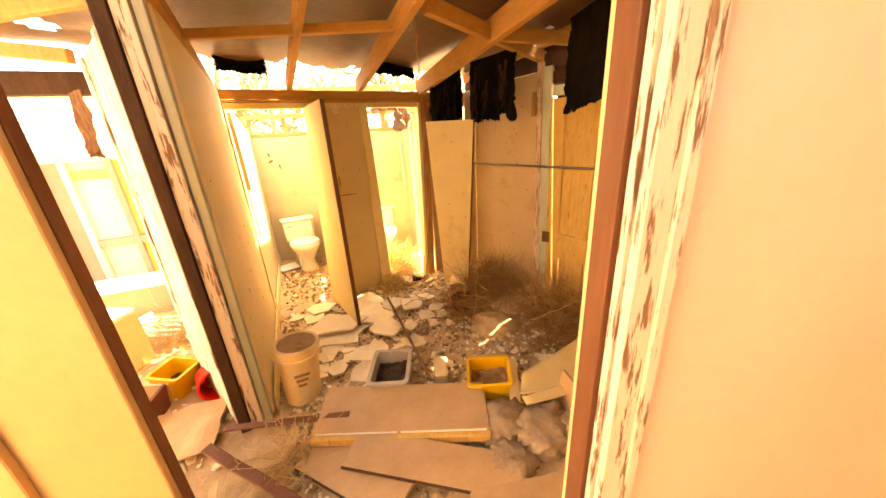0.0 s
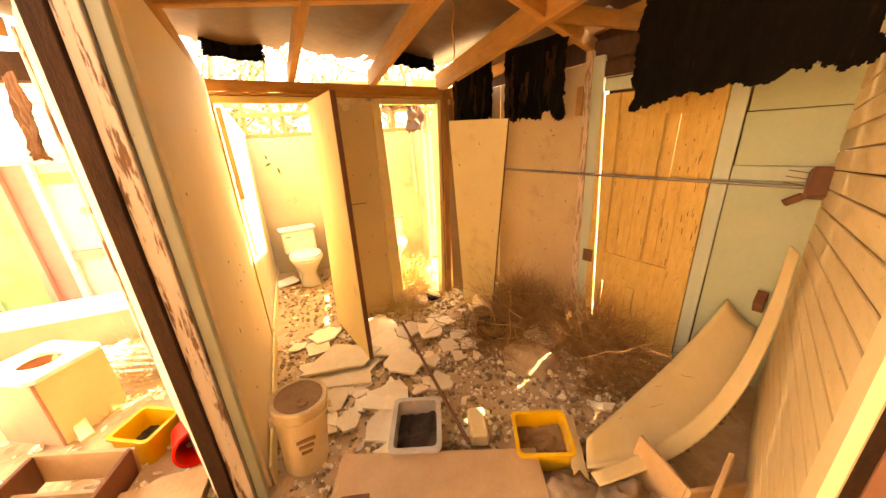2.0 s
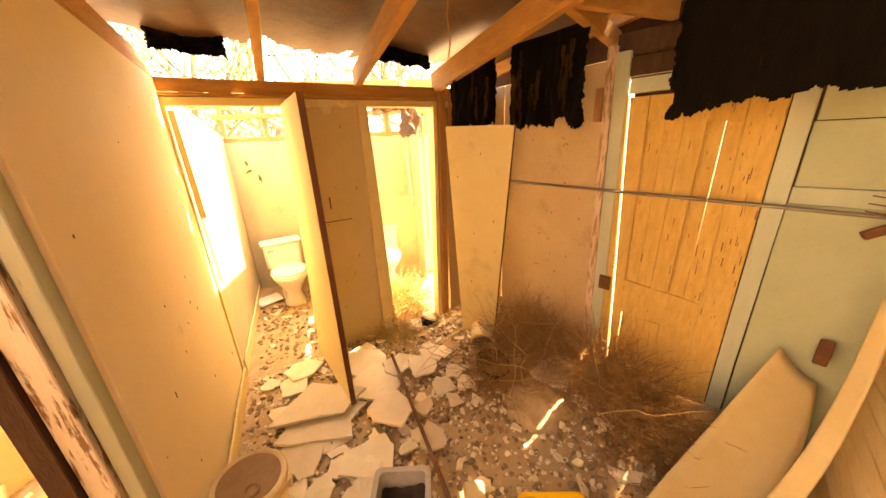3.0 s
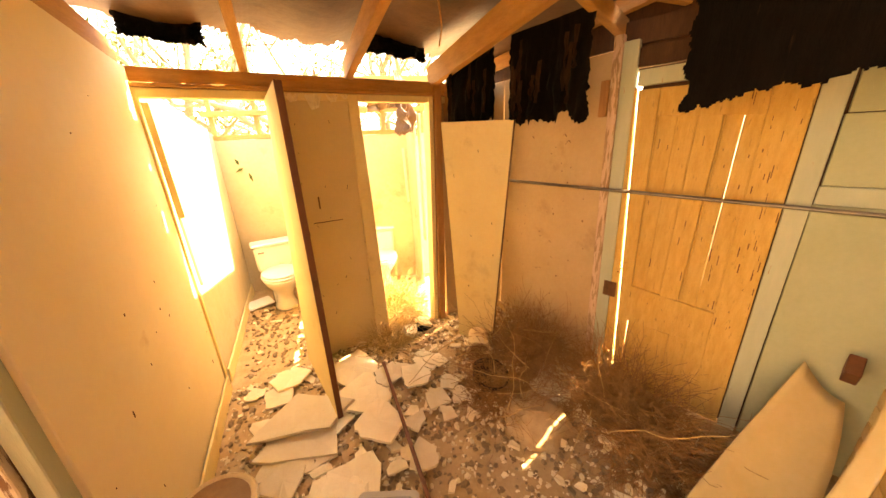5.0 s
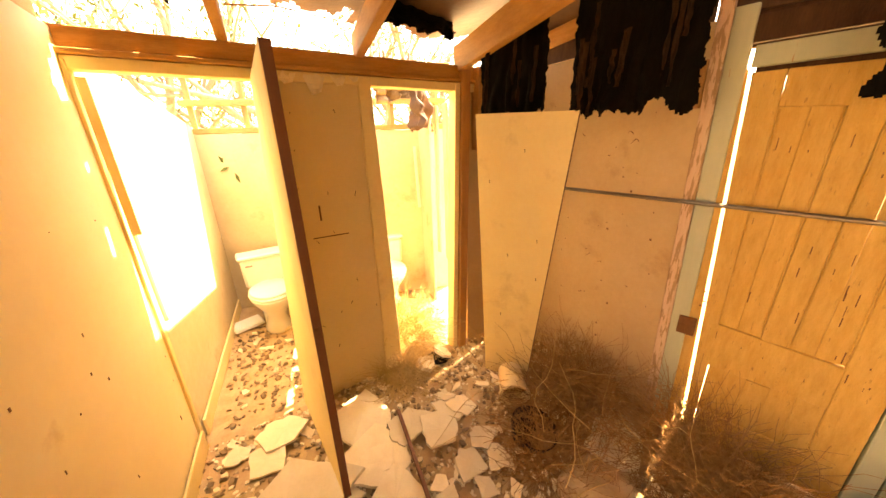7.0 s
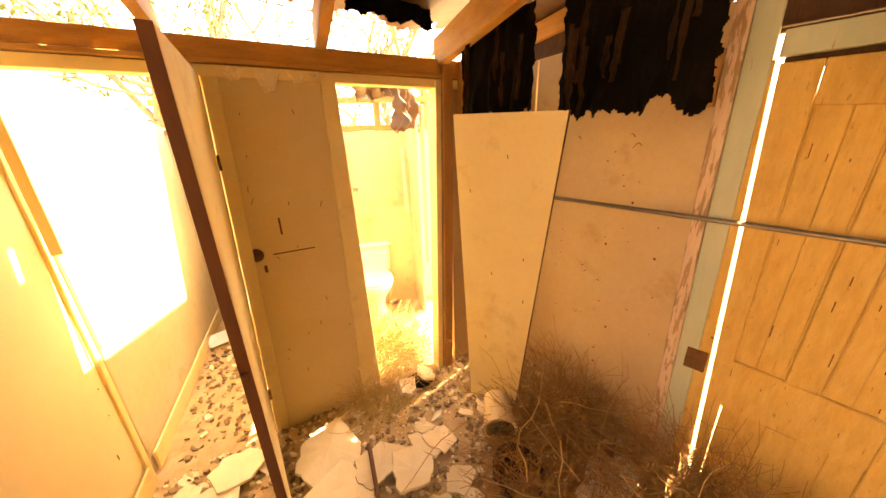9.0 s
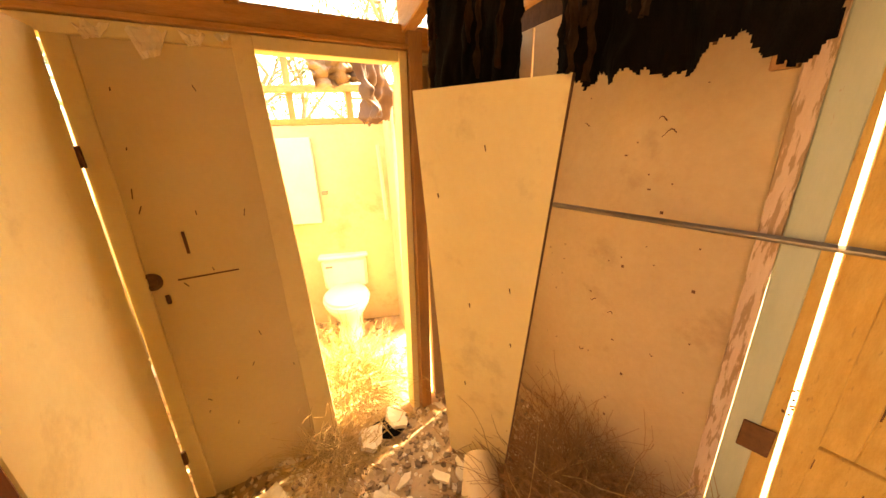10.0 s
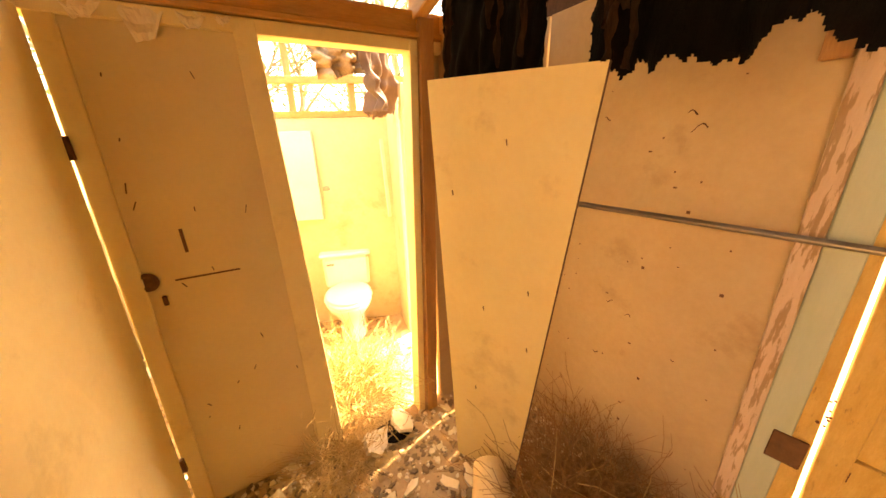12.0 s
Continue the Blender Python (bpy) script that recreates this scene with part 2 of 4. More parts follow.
def shard(size, thick, sides, seed):
    """A broken flat piece with straight breaks, nicked edges and a slightly bowed face."""
    rng = random.Random(seed)
    corners = []
    for k in range(sides):
        w = (k + rng.uniform(-0.38, 0.38)) * math.tau / sides
        r = size * rng.uniform(0.6, 1.1)
        corners.append(Vector((r * math.cos(w), r * math.sin(w) * 0.8)))
    ring = []
    for p, q in zip(corners, corners[1:] + corners[:1]):
        d = (q - p).normalized()
        side = Vector((-d.y, d.x))
        ring.append(p)
        for f in (0.3, 0.62):
            ring.append(p.lerp(q, f + rng.uniform(-0.1, 0.1)) + side * size * rng.gauss(0, 0.035))
    bm = bmesh.new()
    bow = size * rng.uniform(-0.04, 0.06)
    low = [bm.verts.new((p.x, p.y, 0)) for p in ring]
    high = [bm.verts.new((p.x * 0.985, p.y * 0.985, thick + rng.uniform(-0.1, 0.2) * thick)) for p in ring]
    top, foot = bm.verts.new((0, 0, thick + bow)), bm.verts.new((0, 0, min(0.0, bow)))
    n = len(ring)
    for k in range(n):
        bm.faces.new((low[k], low[(k + 1) % n], high[(k + 1) % n], high[k]))
        bm.faces.new((high[k], high[(k + 1) % n], top))
        bm.faces.new((low[(k + 1) % n], low[k], foot))
    return bm


# ---- setting ----
def setting(name, bm, material, label, category="wall"):
    return tagged(link(name, bm, material), label, category, kind="structure")


def uneven(x, y):
    return 0.022 * wave(x, y, 0, 2.2) + 0.014 * wave(x, y, 4, 7) + 0.008 * wave(x, y, 9, 19)


bm = bmesh.new()
bmesh.ops.create_grid(bm, x_segments=60, y_segments=60, size=60)
for v in bm.verts:
    v.co.z = -0.07
setting("ground", bm, "ground", "dry sandy ground around the ruined house", "ground")
floor_bm = sheet([(-4.2, -2.6, 0), (3.0, -2.6, 0), (3.0, 6.0, 0), (-4.2, 6.0, 0)], 180, 210, -0.05,
                 lambda u, v: uneven(-4.2 + 7.2 * u, -2.6 + 8.6 * v))
setting("floor", floor_bm, "dirt", "dirt-covered floor strewn with crumbs of plaster", "floor")

# the wall on the one side, from the stalls to the side doorway, and its peeling end
setting("wall_left", run((0, 3.0), (-0.10, 1.60), -0.09, 0, 2.12, 2.26), "creamwall", "cream-painted plaster wall with scuffs and stains")
lining = tagged(thing("doorway_lining", "peeling white and green wooden lining at a doorway", "door frame"), kind="structure")
part("green_trim", run((-0.115, 1.60), (-0.12, 1.545), -0.04, 0, 2.28), "greentrim", lining, "pale green strip")
part("casing", run((-0.162, 1.60), (-0.169, 1.535), -0.062, 0, 2.28), "white", lining, "peeling white casing")
part("edge_strip", run((-0.232, 1.62), (-0.238, 1.53), -0.055, 0, 2.28), "dark", lining, "dark bare wooden edge")
old = thing("open_door", "peeling white panelled door standing open", "door")
part("door_leaf", run((-0.30, 1.60), (-0.565, 2.30), -0.04, 0.62, 2.16), "white", old)
part("stile", run((-0.30, 1.60), (-0.338, 1.70), 0.012, 0.05, 2.16), "white", old)
part("stile", run((-0.527, 2.20), (-0.565, 2.30), 0.012, 0.6, 2.16), "white", old)
part("bottom_rail", run((-0.30, 1.60), (-0.565, 2.30), -0.04, 0.02, 0.618), "white", old)
part("knob", block(-0.515, -0.485, 2.05, 2.075, 1.43, 1.46), "white", old)

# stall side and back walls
setting("wall_stall_left", run((0.17, 4.9), (0.0, 3.06), -0.08, 0, 1.84, 2.08), "stallwall", "stained cream wall of the first toilet stall")
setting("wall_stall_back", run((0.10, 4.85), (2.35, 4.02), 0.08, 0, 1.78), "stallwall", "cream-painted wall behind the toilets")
# slot added to pass a sun patch; height set to shade the stall
dv = tagged(thing("wall_stall_divider", "thin cream partition between two stalls with a slot to pass sun", "wall"), kind="structure")
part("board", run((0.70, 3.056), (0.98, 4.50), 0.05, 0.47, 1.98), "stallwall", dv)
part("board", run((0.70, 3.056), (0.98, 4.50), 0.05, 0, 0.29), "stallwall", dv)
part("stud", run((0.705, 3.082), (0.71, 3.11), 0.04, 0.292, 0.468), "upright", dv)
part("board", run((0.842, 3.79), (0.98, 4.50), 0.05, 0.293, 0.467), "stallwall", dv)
fr = tagged(thing("window_frame", "open wooden window strip above the stall wall", "window frame"), kind="structure")
part("sill", run((0.10, 4.84), (2.35, 4.00), 0.10, 1.785, 1.83), "woodx", fr)
part("rail", run((0.10, 4.86), (2.35, 4.03), 0.05, 2.02, 2.07), "woodx", fr)
part("top_plate", run((0.05, 4.86), (2.40, 4.00), 0.09, 2.30, 2.38), "woodx", fr)
for k in range(6):
    w = k / 5
    x, y = 0.16 + 2.1 * w, 4.87 - 0.79 * w
    part("stud", block(x, x + 0.045, y, y + 0.07, 1.83, 2.30), "upright", fr)

# right-hand wall of the second stall: loose boards with gaps
side = tagged(thing("wall_stall_boards", "upright boards with bright gaps beside the second stall", "wall"), kind="structure")
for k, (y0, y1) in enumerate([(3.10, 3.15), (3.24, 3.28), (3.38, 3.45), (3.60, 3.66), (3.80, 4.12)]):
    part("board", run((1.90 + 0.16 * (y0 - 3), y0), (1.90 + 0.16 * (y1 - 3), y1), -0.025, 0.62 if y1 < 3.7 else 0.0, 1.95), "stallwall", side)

# stall front: header, fixed panel, jambs
head = tagged(thing("stall_header", "weathered timber header over the toilet stalls", "beam"), kind="structure")
part("lower_board", block(-0.02, 2.41, 2.981, 3.06, 1.976, 2.023), "cream", head, "cream-painted board")
part("middle_batten", block(-0.03, 2.41, 2.965, 3.05, 2.027, 2.048), "woodx", head)
part("top_plate", block(-0.10, 2.41, 2.99, 3.09, 2.052, 2.128), "woodx", head, "bare reddish timber plate")
front = tagged(thing("stall_panel", "tan painted panel between the stalls with a knob hole", "panel"), kind="structure")
part("board", block(0.66, 1.20, 3.0, 3.03, -0.01, 2.02), "tan", front)
bm = bmesh.new()
hexa(bm, [(0.602, 2.985, 0), (0.668, 2.985, 0), (0.668, 3.05, 0), (0.602, 3.05, 0)], [(0.665, 2.985, 2.018), (0.727, 2.985, 2.018), (0.727, 3.05, 2.018), (0.665, 3.05, 2.018)])
part("strip", soften(bm), "cream", front)
bm = bmesh.new()
hexa(bm, [(1.150, 2.975, 0), (1.278, 2.975, 0), (1.278, 3.05, 0), (1.150, 3.05, 0)], [(1.152, 2.975, 2.018), (1.222, 2.975, 2.018), (1.222, 3.05, 2.018), (1.152, 3.05, 2.018)])
part("strip", soften(bm), "cream", front)
knob = part("knob_hole", lathe([(0.001, 0), (0.034, 0.0), (0.036, 0.008), (0.022, 0.012), (0.018, 0.004)], 16), "rust", front, "empty rusty knob hole")
knob.matrix_basis = pose(0.712, 2.998, 1.150, 90, 0, 0)
part("latch_plate", block(0.735, 0.75, 2.996, 3.0, 1.045, 1.085), "rust", front)
part("scratch", block(0.79, 1.00, 2.9975, 3.001, 1.135, 1.1415, 0), "rust", front, "long rusty scratch")
part("knob_stain", block(0.845, 0.855, 2.996, 3.001, 1.24, 1.33, 0), "rust", front)
jamb = tagged(thing("stall_jamb", "cream and bare wooden jamb of the second stall", "door frame"), kind="structure")
bm = bmesh.new()
hexa(bm, [(1.735, 2.97, 0), (1.775, 2.97, 0), (1.775, 3.06, 0), (1.735, 3.06, 0)], [(1.795, 2.97, 2.018), (1.832, 2.97, 2.018), (1.832, 3.06, 2.018), (1.795, 3.06, 2.018)])
part("jamb_board", soften(bm), "cream", jamb)
bm = bmesh.new()
hexa(bm, [(1.790, 2.955, 0), (1.855, 2.955, 0), (1.855, 3.04, 0), (1.790, 3.04, 0)], [(1.838, 2.955, 2.10), (1.905, 2.955, 2.10), (1.905, 3.04, 2.10), (1.838, 3.04, 2.10)])
part("jamb_stud", soften(bm), "upright", jamb)
setting("wall_back_end", block(1.91, 2.41, 3.01, 3.05, 0, 2.118), "ply", "stained wallboard at the end of the stalls")
part("stub", block(1.95, 2.03, 2.93, 3.008, 1.60, 2.12), "upright", jamb)

# wall with the old door: it turns outward past the door post
WA, WU, WN = Vector((2.425, 1.74)), Vector((0.2425, -0.970)), Vector((0.970, 0.2425))
def onwall(s, out=0.0):
    p = WA + WU * s + WN * out
    return (p.x, p.y)
def slab(s0, s1, z0, z1, out, thick, s2=None, s3=None, z2=None, z3=None, bevel=0.003):
    """A board on that wall from s0 to s1 along its foot (s2 to s3 along its head); z2 and z3: foot and head at the far end."""
    s2, s3 = s0 if s2 is None else s2, s1 if s3 is None else s3
    z2, z3 = z0 if z2 is None else z2, z1 if z3 is None else z3
    bm = bmesh.new()
    hexa(bm, [(*onwall(s0, out), z0), (*onwall(s0, out + thick), z0), (*onwall(s1, out + thick), z2), (*onwall(s1, out), z2)],
         [(*onwall(s2, out), z1), (*onwall(s2, out + thick), z1), (*onwall(s3, out + thick), z3), (*onwall(s3, out), z3)])
    return soften(bm, bevel) if bevel else bm
R = 2.415
setting("wall_right_board", block(R, R + 0.03, 1.76, 2.785, 0, 2.13), "ply", "stained wallboard beside an old door")
setting("wall_right_end_board", block(R + 0.002, R + 0.03, 2.797, 3.009, 0, 2.13), "ply", "narrow stained wallboard with a bright gap beside it")
setting("wall_right_skirting", run((R - 0.004, 2.98), (R - 0.004, 1.90), -0.015, 0.0, 0.10), "ply", "low skirting board", "baseboard")
post = tagged(thing("door_post", "peeling pink and pale green door post", "door frame"), kind="structure")
part("post", slab(-0.040, 0.008, 0, 2.20, -0.020, 0.06, -0.088, -0.036), "pinkpeel", post, "peeling pink-white strip")
part("green_strip", slab(0.010, 0.084, 0, 2.16, -0.014, 0.05, -0.034, 0.044), "greentrim", post)
part("wedge", block(R - 0.03, R - 0.004, 1.82, 1.875, 1.78, 1.98), "upright", post, "bare splintered wood")
over = tagged(thing("door_lintel", "pale green boards over the old door", "door frame"), kind="structure")
part("lintel", slab(0.062, 1.235, 1.925, 2.005, -0.014, 0.04), "greentrim", over)
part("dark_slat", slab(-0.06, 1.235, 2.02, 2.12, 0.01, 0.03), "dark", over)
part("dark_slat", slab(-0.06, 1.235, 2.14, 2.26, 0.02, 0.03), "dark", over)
part("casing", slab(0.762, 0.836, 0, 1.922, -0.012, 0.04, 0.762, 0.846), "greentrim", over, "pale green door casing")
# boards added out of sight to block light leaking through the gaps
part("backing", slab(0.735, 1.26, 0.0, 1.93, 0.038, 0.02), "dark", over, "dark board added behind the casing to block light")
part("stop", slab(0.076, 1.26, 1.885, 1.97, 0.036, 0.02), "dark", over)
# dark wood boards, toned darker to carry the shade under the roof
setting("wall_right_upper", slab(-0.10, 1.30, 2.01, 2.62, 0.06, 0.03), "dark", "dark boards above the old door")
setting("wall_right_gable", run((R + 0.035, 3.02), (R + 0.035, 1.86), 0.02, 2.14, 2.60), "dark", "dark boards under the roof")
gw = tagged(thing("wall_right_green", "pale green board wall with a rail", "wall"), kind="structure")
part("lower_board", slab(0.846, 1.24, 0.0, 1.343, 0, 0.03), "green", gw)
part("middle_board", slab(0.852, 1.24, 1.427, 1.72, 0, 0.03), "green", gw)
part("upper_board", slab(0.858, 1.24, 1.724, 1.924, 0.004, 0.03), "green", gw)
part("rail", slab(0.848, 1.24, 1.345, 1.425, -0.01, 0.03), "greentrim", gw)

# the old panelled door hangs askew and lets light in along one edge and through its cracks
d5 = tagged(thing("door_1", "worn yellow four-panel door with cracks, ajar and askew", "door"), kind="structure")
part("split_stile", slab(0.080, 0.150, 0.0, 1.92, -0.004, 0.034, 0.040, 0.056), "door", d5)
part("lock_stile", slab(0.166, 0.205, 0.0, 1.905, -0.005, 0.036, 0.070, 0.176), "door", d5)
part("hinge_stile", slab(0.622, 0.755, 0.0, 1.895, -0.005, 0.036, 0.617, 0.757), "door", d5)
part("top_rail", slab(0.178, 0.616, 1.765, 1.905, -0.004, 0.035, z2=1.735, z3=1.895), "door", d5)
part("lock_rail", slab(0.180, 0.621, 0.485, 0.735, -0.004, 0.035, 0.176, 0.621, 0.475, 0.695), "door", d5)
part("bottom_rail", slab(0.206, 0.621, 0.0, 0.19, -0.004, 0.035), "door", d5)
part("muntin", slab(0.352, 0.448, 0.716, 1.755, -0.003, 0.034, 0.366, 0.466), "door", d5)
part("muntin", slab(0.352, 0.440, 0.192, 0.476, -0.003, 0.034), "door", d5)
for a, b, c, d in ((0.176, 0.264, 0.176, 0.272), (0.2642, 0.354, 0.2722, 0.368), (0.446, 0.530, 0.464, 0.5405), (0.5305, 0.622, 0.5430, 0.619)):
    part("panel_board", slab(a, b, 0.70, 1.77, 0.014, 0.015, c, d), "door", d5)
for a, b in ((0.204, 0.268), (0.2682, 0.354), (0.438, 0.530), (0.5302, 0.624)):
    part("panel_board", slab(a, b, 0.185, 0.49, 0.014, 0.015), "door", d5)
for a, c, z0, z1 in ((0.180, 0.182, 0.745, 1.755), (0.343, 0.357, 0.745, 1.75), (0.450, 0.468, 0.73, 1.745), (0.613, 0.609, 0.71, 1.735)):
    part("moulding", slab(a, a + 0.008, z0, z1, 0.001, 0.010, c, c + 0.008), "door", d5)
rng = random.Random(90)
for k in range(9):
    q, z = 0.105 + rng.uniform(-0.012, 0.016), rng.uniform(0.80, 0.90)
    part("shot_hole", slab(q, q + 0.006, z, z + 0.007, -0.0065, 0.0022, bevel=0), "rust", d5)
for k in range(70):
    q, z = rng.choice((rng.uniform(0.17, 0.61), rng.uniform(0.63, 0.75))), rng.uniform(0.5, 1.85)
    inset = -0.0062 if q > 0.626 or 0.37 < q < 0.44 or 0.49 < z < 0.68 or z > 1.77 else 0.0122
    part("chip", slab(q, q + rng.uniform(0.0015, 0.005), z, z + rng.uniform(0.008, 0.06), inset, 0.0016, bevel=0), "rust", d5)
part("lock_plate", slab(0.03, 0.108, 0.628, 0.735, -0.019, 0.004), "rust", d5, "rusty lock plate")

# board wall beside the entrance and the hall wall with its peeling casing
J = Vector((0.845, 0.10))
C = Vector(onwall(1.235))
pl = tagged(thing("wall_planks", "wall of peeling cream boards", "wall"), kind="structure")
rng = random.Random(17)
for k in range(-4, 25):
    low, high = 0.094 * k + 0.003, 0.094 * (k + 1) - 0.003
    if high < 0.03:
        low, high = max(0.0, low), 0.03
    part("plank", run(J.lerp(C, 0.10), C, -0.020 - 0.004 * rng.random(), max(0.0, 0.85 * (0.094 * k + 0.003) + 0.36), 0.85 * (0.094 * (k + 1) - 0.003) + 0.36, high, max(0.0, low)), "plank", pl)
setting("wall_planks_backing", run(J.lerp(C, 0.09) + Vector((0.01, -0.03)), C + Vector((0, -0.03)), -0.03, 0, 2.4), "dark", "dark backing behind cream boards")
ent = tagged(thing("entrance_lining", "red-brown and peeling white lining of the entrance", "door frame"), kind="structure")
u = Vector((0.934, -0.357))
nrm = Vector((-0.357, -0.934))
def ep(a, b):
    p = J + u * a + nrm * b
    return (p.x, p.y)
part("inner_strip", run(ep(0.10, -0.07), ep(0.03, -0.02), -0.02, 0, 2.3), "tan", ent)
part("brown_jamb", run(ep(0, 0.006), ep(0, 0.082), 0.05, 0, 2.3), "brown", ent, "red-brown jamb")
part("stop_strip", run(ep(0.012, 0.09), ep(0.012, 0.112), 0.04, 0, 2.3), "white", ent)
part("casing", run(ep(0.02, 0.118), ep(0.12, 0.118), -0.028, 0, 2.3), "white", ent, "peeling white casing")
part("casing_lip", run(ep(0.085, 0.147), ep(0.118, 0.147), -0.012, 0, 2.3), "white", ent)
setting("wall_hall_right", run(ep(0.121, 0.118), ep(1.5, 0.118), 0.10, 0, 2.4), "pink", "faded cream hall wall beside the entrance")
L = Vector((-0.240, 0.513))
def lp(a, b):
    p = L - u * a + nrm * b
    return (p.x, p.y)
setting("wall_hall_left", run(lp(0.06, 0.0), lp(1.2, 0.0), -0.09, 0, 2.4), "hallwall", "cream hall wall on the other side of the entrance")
ent2 = tagged(thing("entrance_post", "cream-painted casing and dark edge of the entrance", "door frame"), kind="structure")
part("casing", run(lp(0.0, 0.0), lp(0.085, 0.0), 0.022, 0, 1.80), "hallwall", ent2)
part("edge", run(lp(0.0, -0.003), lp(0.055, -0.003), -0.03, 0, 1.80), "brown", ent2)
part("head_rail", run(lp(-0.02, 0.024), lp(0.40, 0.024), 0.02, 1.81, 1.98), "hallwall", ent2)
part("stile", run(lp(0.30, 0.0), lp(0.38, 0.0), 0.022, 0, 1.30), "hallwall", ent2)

# plain walls that close the hall behind
setting("wall_hall_back", run((-1.9, -2.4), (2.6, -2.4), -0.1, 0, 2.4), "pink", "plain faded hall wall")
setting("wall_hall_side", run((2.4, -2.4), (2.4, -0.5), -0.1, 0, 2.4), "pink", "plain faded hall wall")
setting("wall_hall_far", run((-1.8, 1.2), (-1.8, -2.4), -0.1, 0, 2.4), "pink", "plain faded hall wall")

# ---- roof ----
roof = tagged(thing("roof_timbers", "bare reddish roof rafters and battens", "rafters"), kind="structure")
for a, b, w, d in (((0.42, -0.6, 2.57), (0.548, 3.04, 2.165), 0.045, 0.085), ((0.82, -0.6, 2.53), (1.185, 3.04, 2.170), 0.05, 0.12),
                   ((1.52, -0.4, 2.50), (1.855, 3.04, 2.165), 0.055, 0.15), ((-0.16, -0.6, 2.50), (-0.06, 3.04, 2.205), 0.05, 0.10),
                   ((2.42, 0.4, 2.46), (2.45, 3.02, 2.27), 0.05, 0.10)):
    part("rafter", beam(a, b, w, d), "wood", roof)
for a, b, w, d in (((-0.12, 2.12, 2.27), (1.06, 1.66, 2.30), 0.05, 0.05), ((1.12, 1.42, 2.34), (2.48, 1.83, 2.24), 0.05, 0.09),
                   ((-0.15, 0.55, 2.42), (2.46, 0.7, 2.40), 0.05, 0.05), ((1.75, 1.60, 2.30), (2.46, 1.50, 2.30), 0.04, 0.09)):
    part("batten", beam(a, b, w, d), "woodx", roof)
part("wall_plate", beam((-0.06, 2.98, 2.155), (-0.16, 1.55, 2.30), 0.09, 0.07), "wood", roof)

def roofz(y):
    return 2.49 - 0.045 * y
def sagging(u, v):
    return 0.035 * wave(u * 5, v * 4, 3) + 0.02 * math.sin(u * math.tau * 4.0) * (0.5 + v)
def ragged(u, v):
    limit = 0.94 + 0.04 * wave(u * 9, 3) + 0.03 * wave(u * 31, 7)
    if u < 0.10:
        limit -= 0.02
    if 0.52 < u < 0.82:
        limit += 0.045
    if abs(u - 0.90) < 0.005 and 0.60 < v < 0.66 or abs(v - 0.66 - 0.5 * (u - 0.90)) < 0.0045 and u > 0.86:
        return False
    return v < limit
setting("roof_felt", sheet([(-0.3, -0.9, roofz(-0.9)), (2.62, -0.9, roofz(-0.9)), (2.62, 3.3, roofz(3.0)), (-0.3, 3.3, roofz(3.0))], 110, 120, 0.006, sagging, ragged),
        "felt", "sagging torn tar paper on the roof rafters", "roof")

# unseen roof added behind the entrance to cut light in the hall
setting("hall_roof", sheet([(-1.9, -2.45, 2.52), (2.45, -2.45, 2.52), (2.45, -0.95, 2.50), (-1.9, -0.95, 2.50)], 40, 24, 0.01,
                           lambda u, v: 0.04 * wave(u * 5, v * 5, 5), lambda u, v: wave(u * 5, v * 4, 11) < 0.55), "felt", "torn roof added out of view to dim the hall", "roof")

def flap(name, label, a, b, drop, seed, folds, lean=(0, 0), material="black", strips=0):
    """Torn felt that hangs from the line a to b, with loose torn strips on its face."""
    a, b = Vector(a), Vector(b)
    low = Vector((lean[0], lean[1], -drop))
    def fold(u, v):
        return folds * (wave(u * 5, v * 1.6, seed) + 0.45 * wave(u * 13 + v * 2, v * 3, seed) + 0.35 * wave(u * 8, v * 8, seed + 5)) * (0.3 + v)
    def torn(u, v):
        side = 0.035 + 0.05 * wave(v * 6, seed + 2) + 0.02 * wave(v * 21, seed)
        return side < u < 1 - side and v < 0.88 + 0.09 * wave(u * 5, seed) + 0.05 * wave(u * 14, seed) + 0.035 * wave(u * 47, seed)
    ob = link(name, sheet([a, b, b + low, a + low], 130, 110, 0.004, fold, torn), material)
    rng = random.Random(seed)
    out = (b - a).cross(low).normalized()
    out = out if out.x < 0 else -out
    for k in range(strips):
        u, v, w, l = rng.uniform(0.08, 0.85), rng.uniform(0.05, 0.5), rng.uniform(0.012, 0.032), rng.uniform(0.10, 0.28)
        p = a.lerp(b, u) + low * v + out * (folds * 0.9 + 0.006)
        d = (b - a).normalized() * w
        bm = sheet([p, p + d, p + d * rng.uniform(0.15, 0.5) + Vector((0, 0, -l)), p + d * rng.uniform(-0.4, 0.1) + Vector((0, 0, -l))], 6, 14, 0.003,
                   lambda x, y: 0.035 * wave(x * 2, y * 5, seed + k) * (0.3 + y))
        part("torn_strip", bm, "feltbrown", ob, "brown curling torn strip")
    return tagged(ob, label, "roofing felt")
flap("hanging_felt", "large torn black roofing felt hanging from the roof", (2.15, 1.34, 2.34), (1.94, 0.36, 2.44), 0.66, 3, 0.02)
flap("hanging_felt", "crumpled strip of black felt hanging by the stall door", (1.94, 2.19, 2.25), (2.02, 1.66, 2.26), 0.55, 8, 0.06, strips=11)
flap("hanging_felt", "dark lobe of torn felt drooping over the header", (0.02, 2.90, 2.44), (0.40, 2.92, 2.42), 0.22, 51, 0.05)
flap("hanging_felt", "dark lobe of torn felt drooping over the header", (1.28, 2.90, 2.42), (1.78, 2.92, 2.40), 0.17, 57, 0.05)
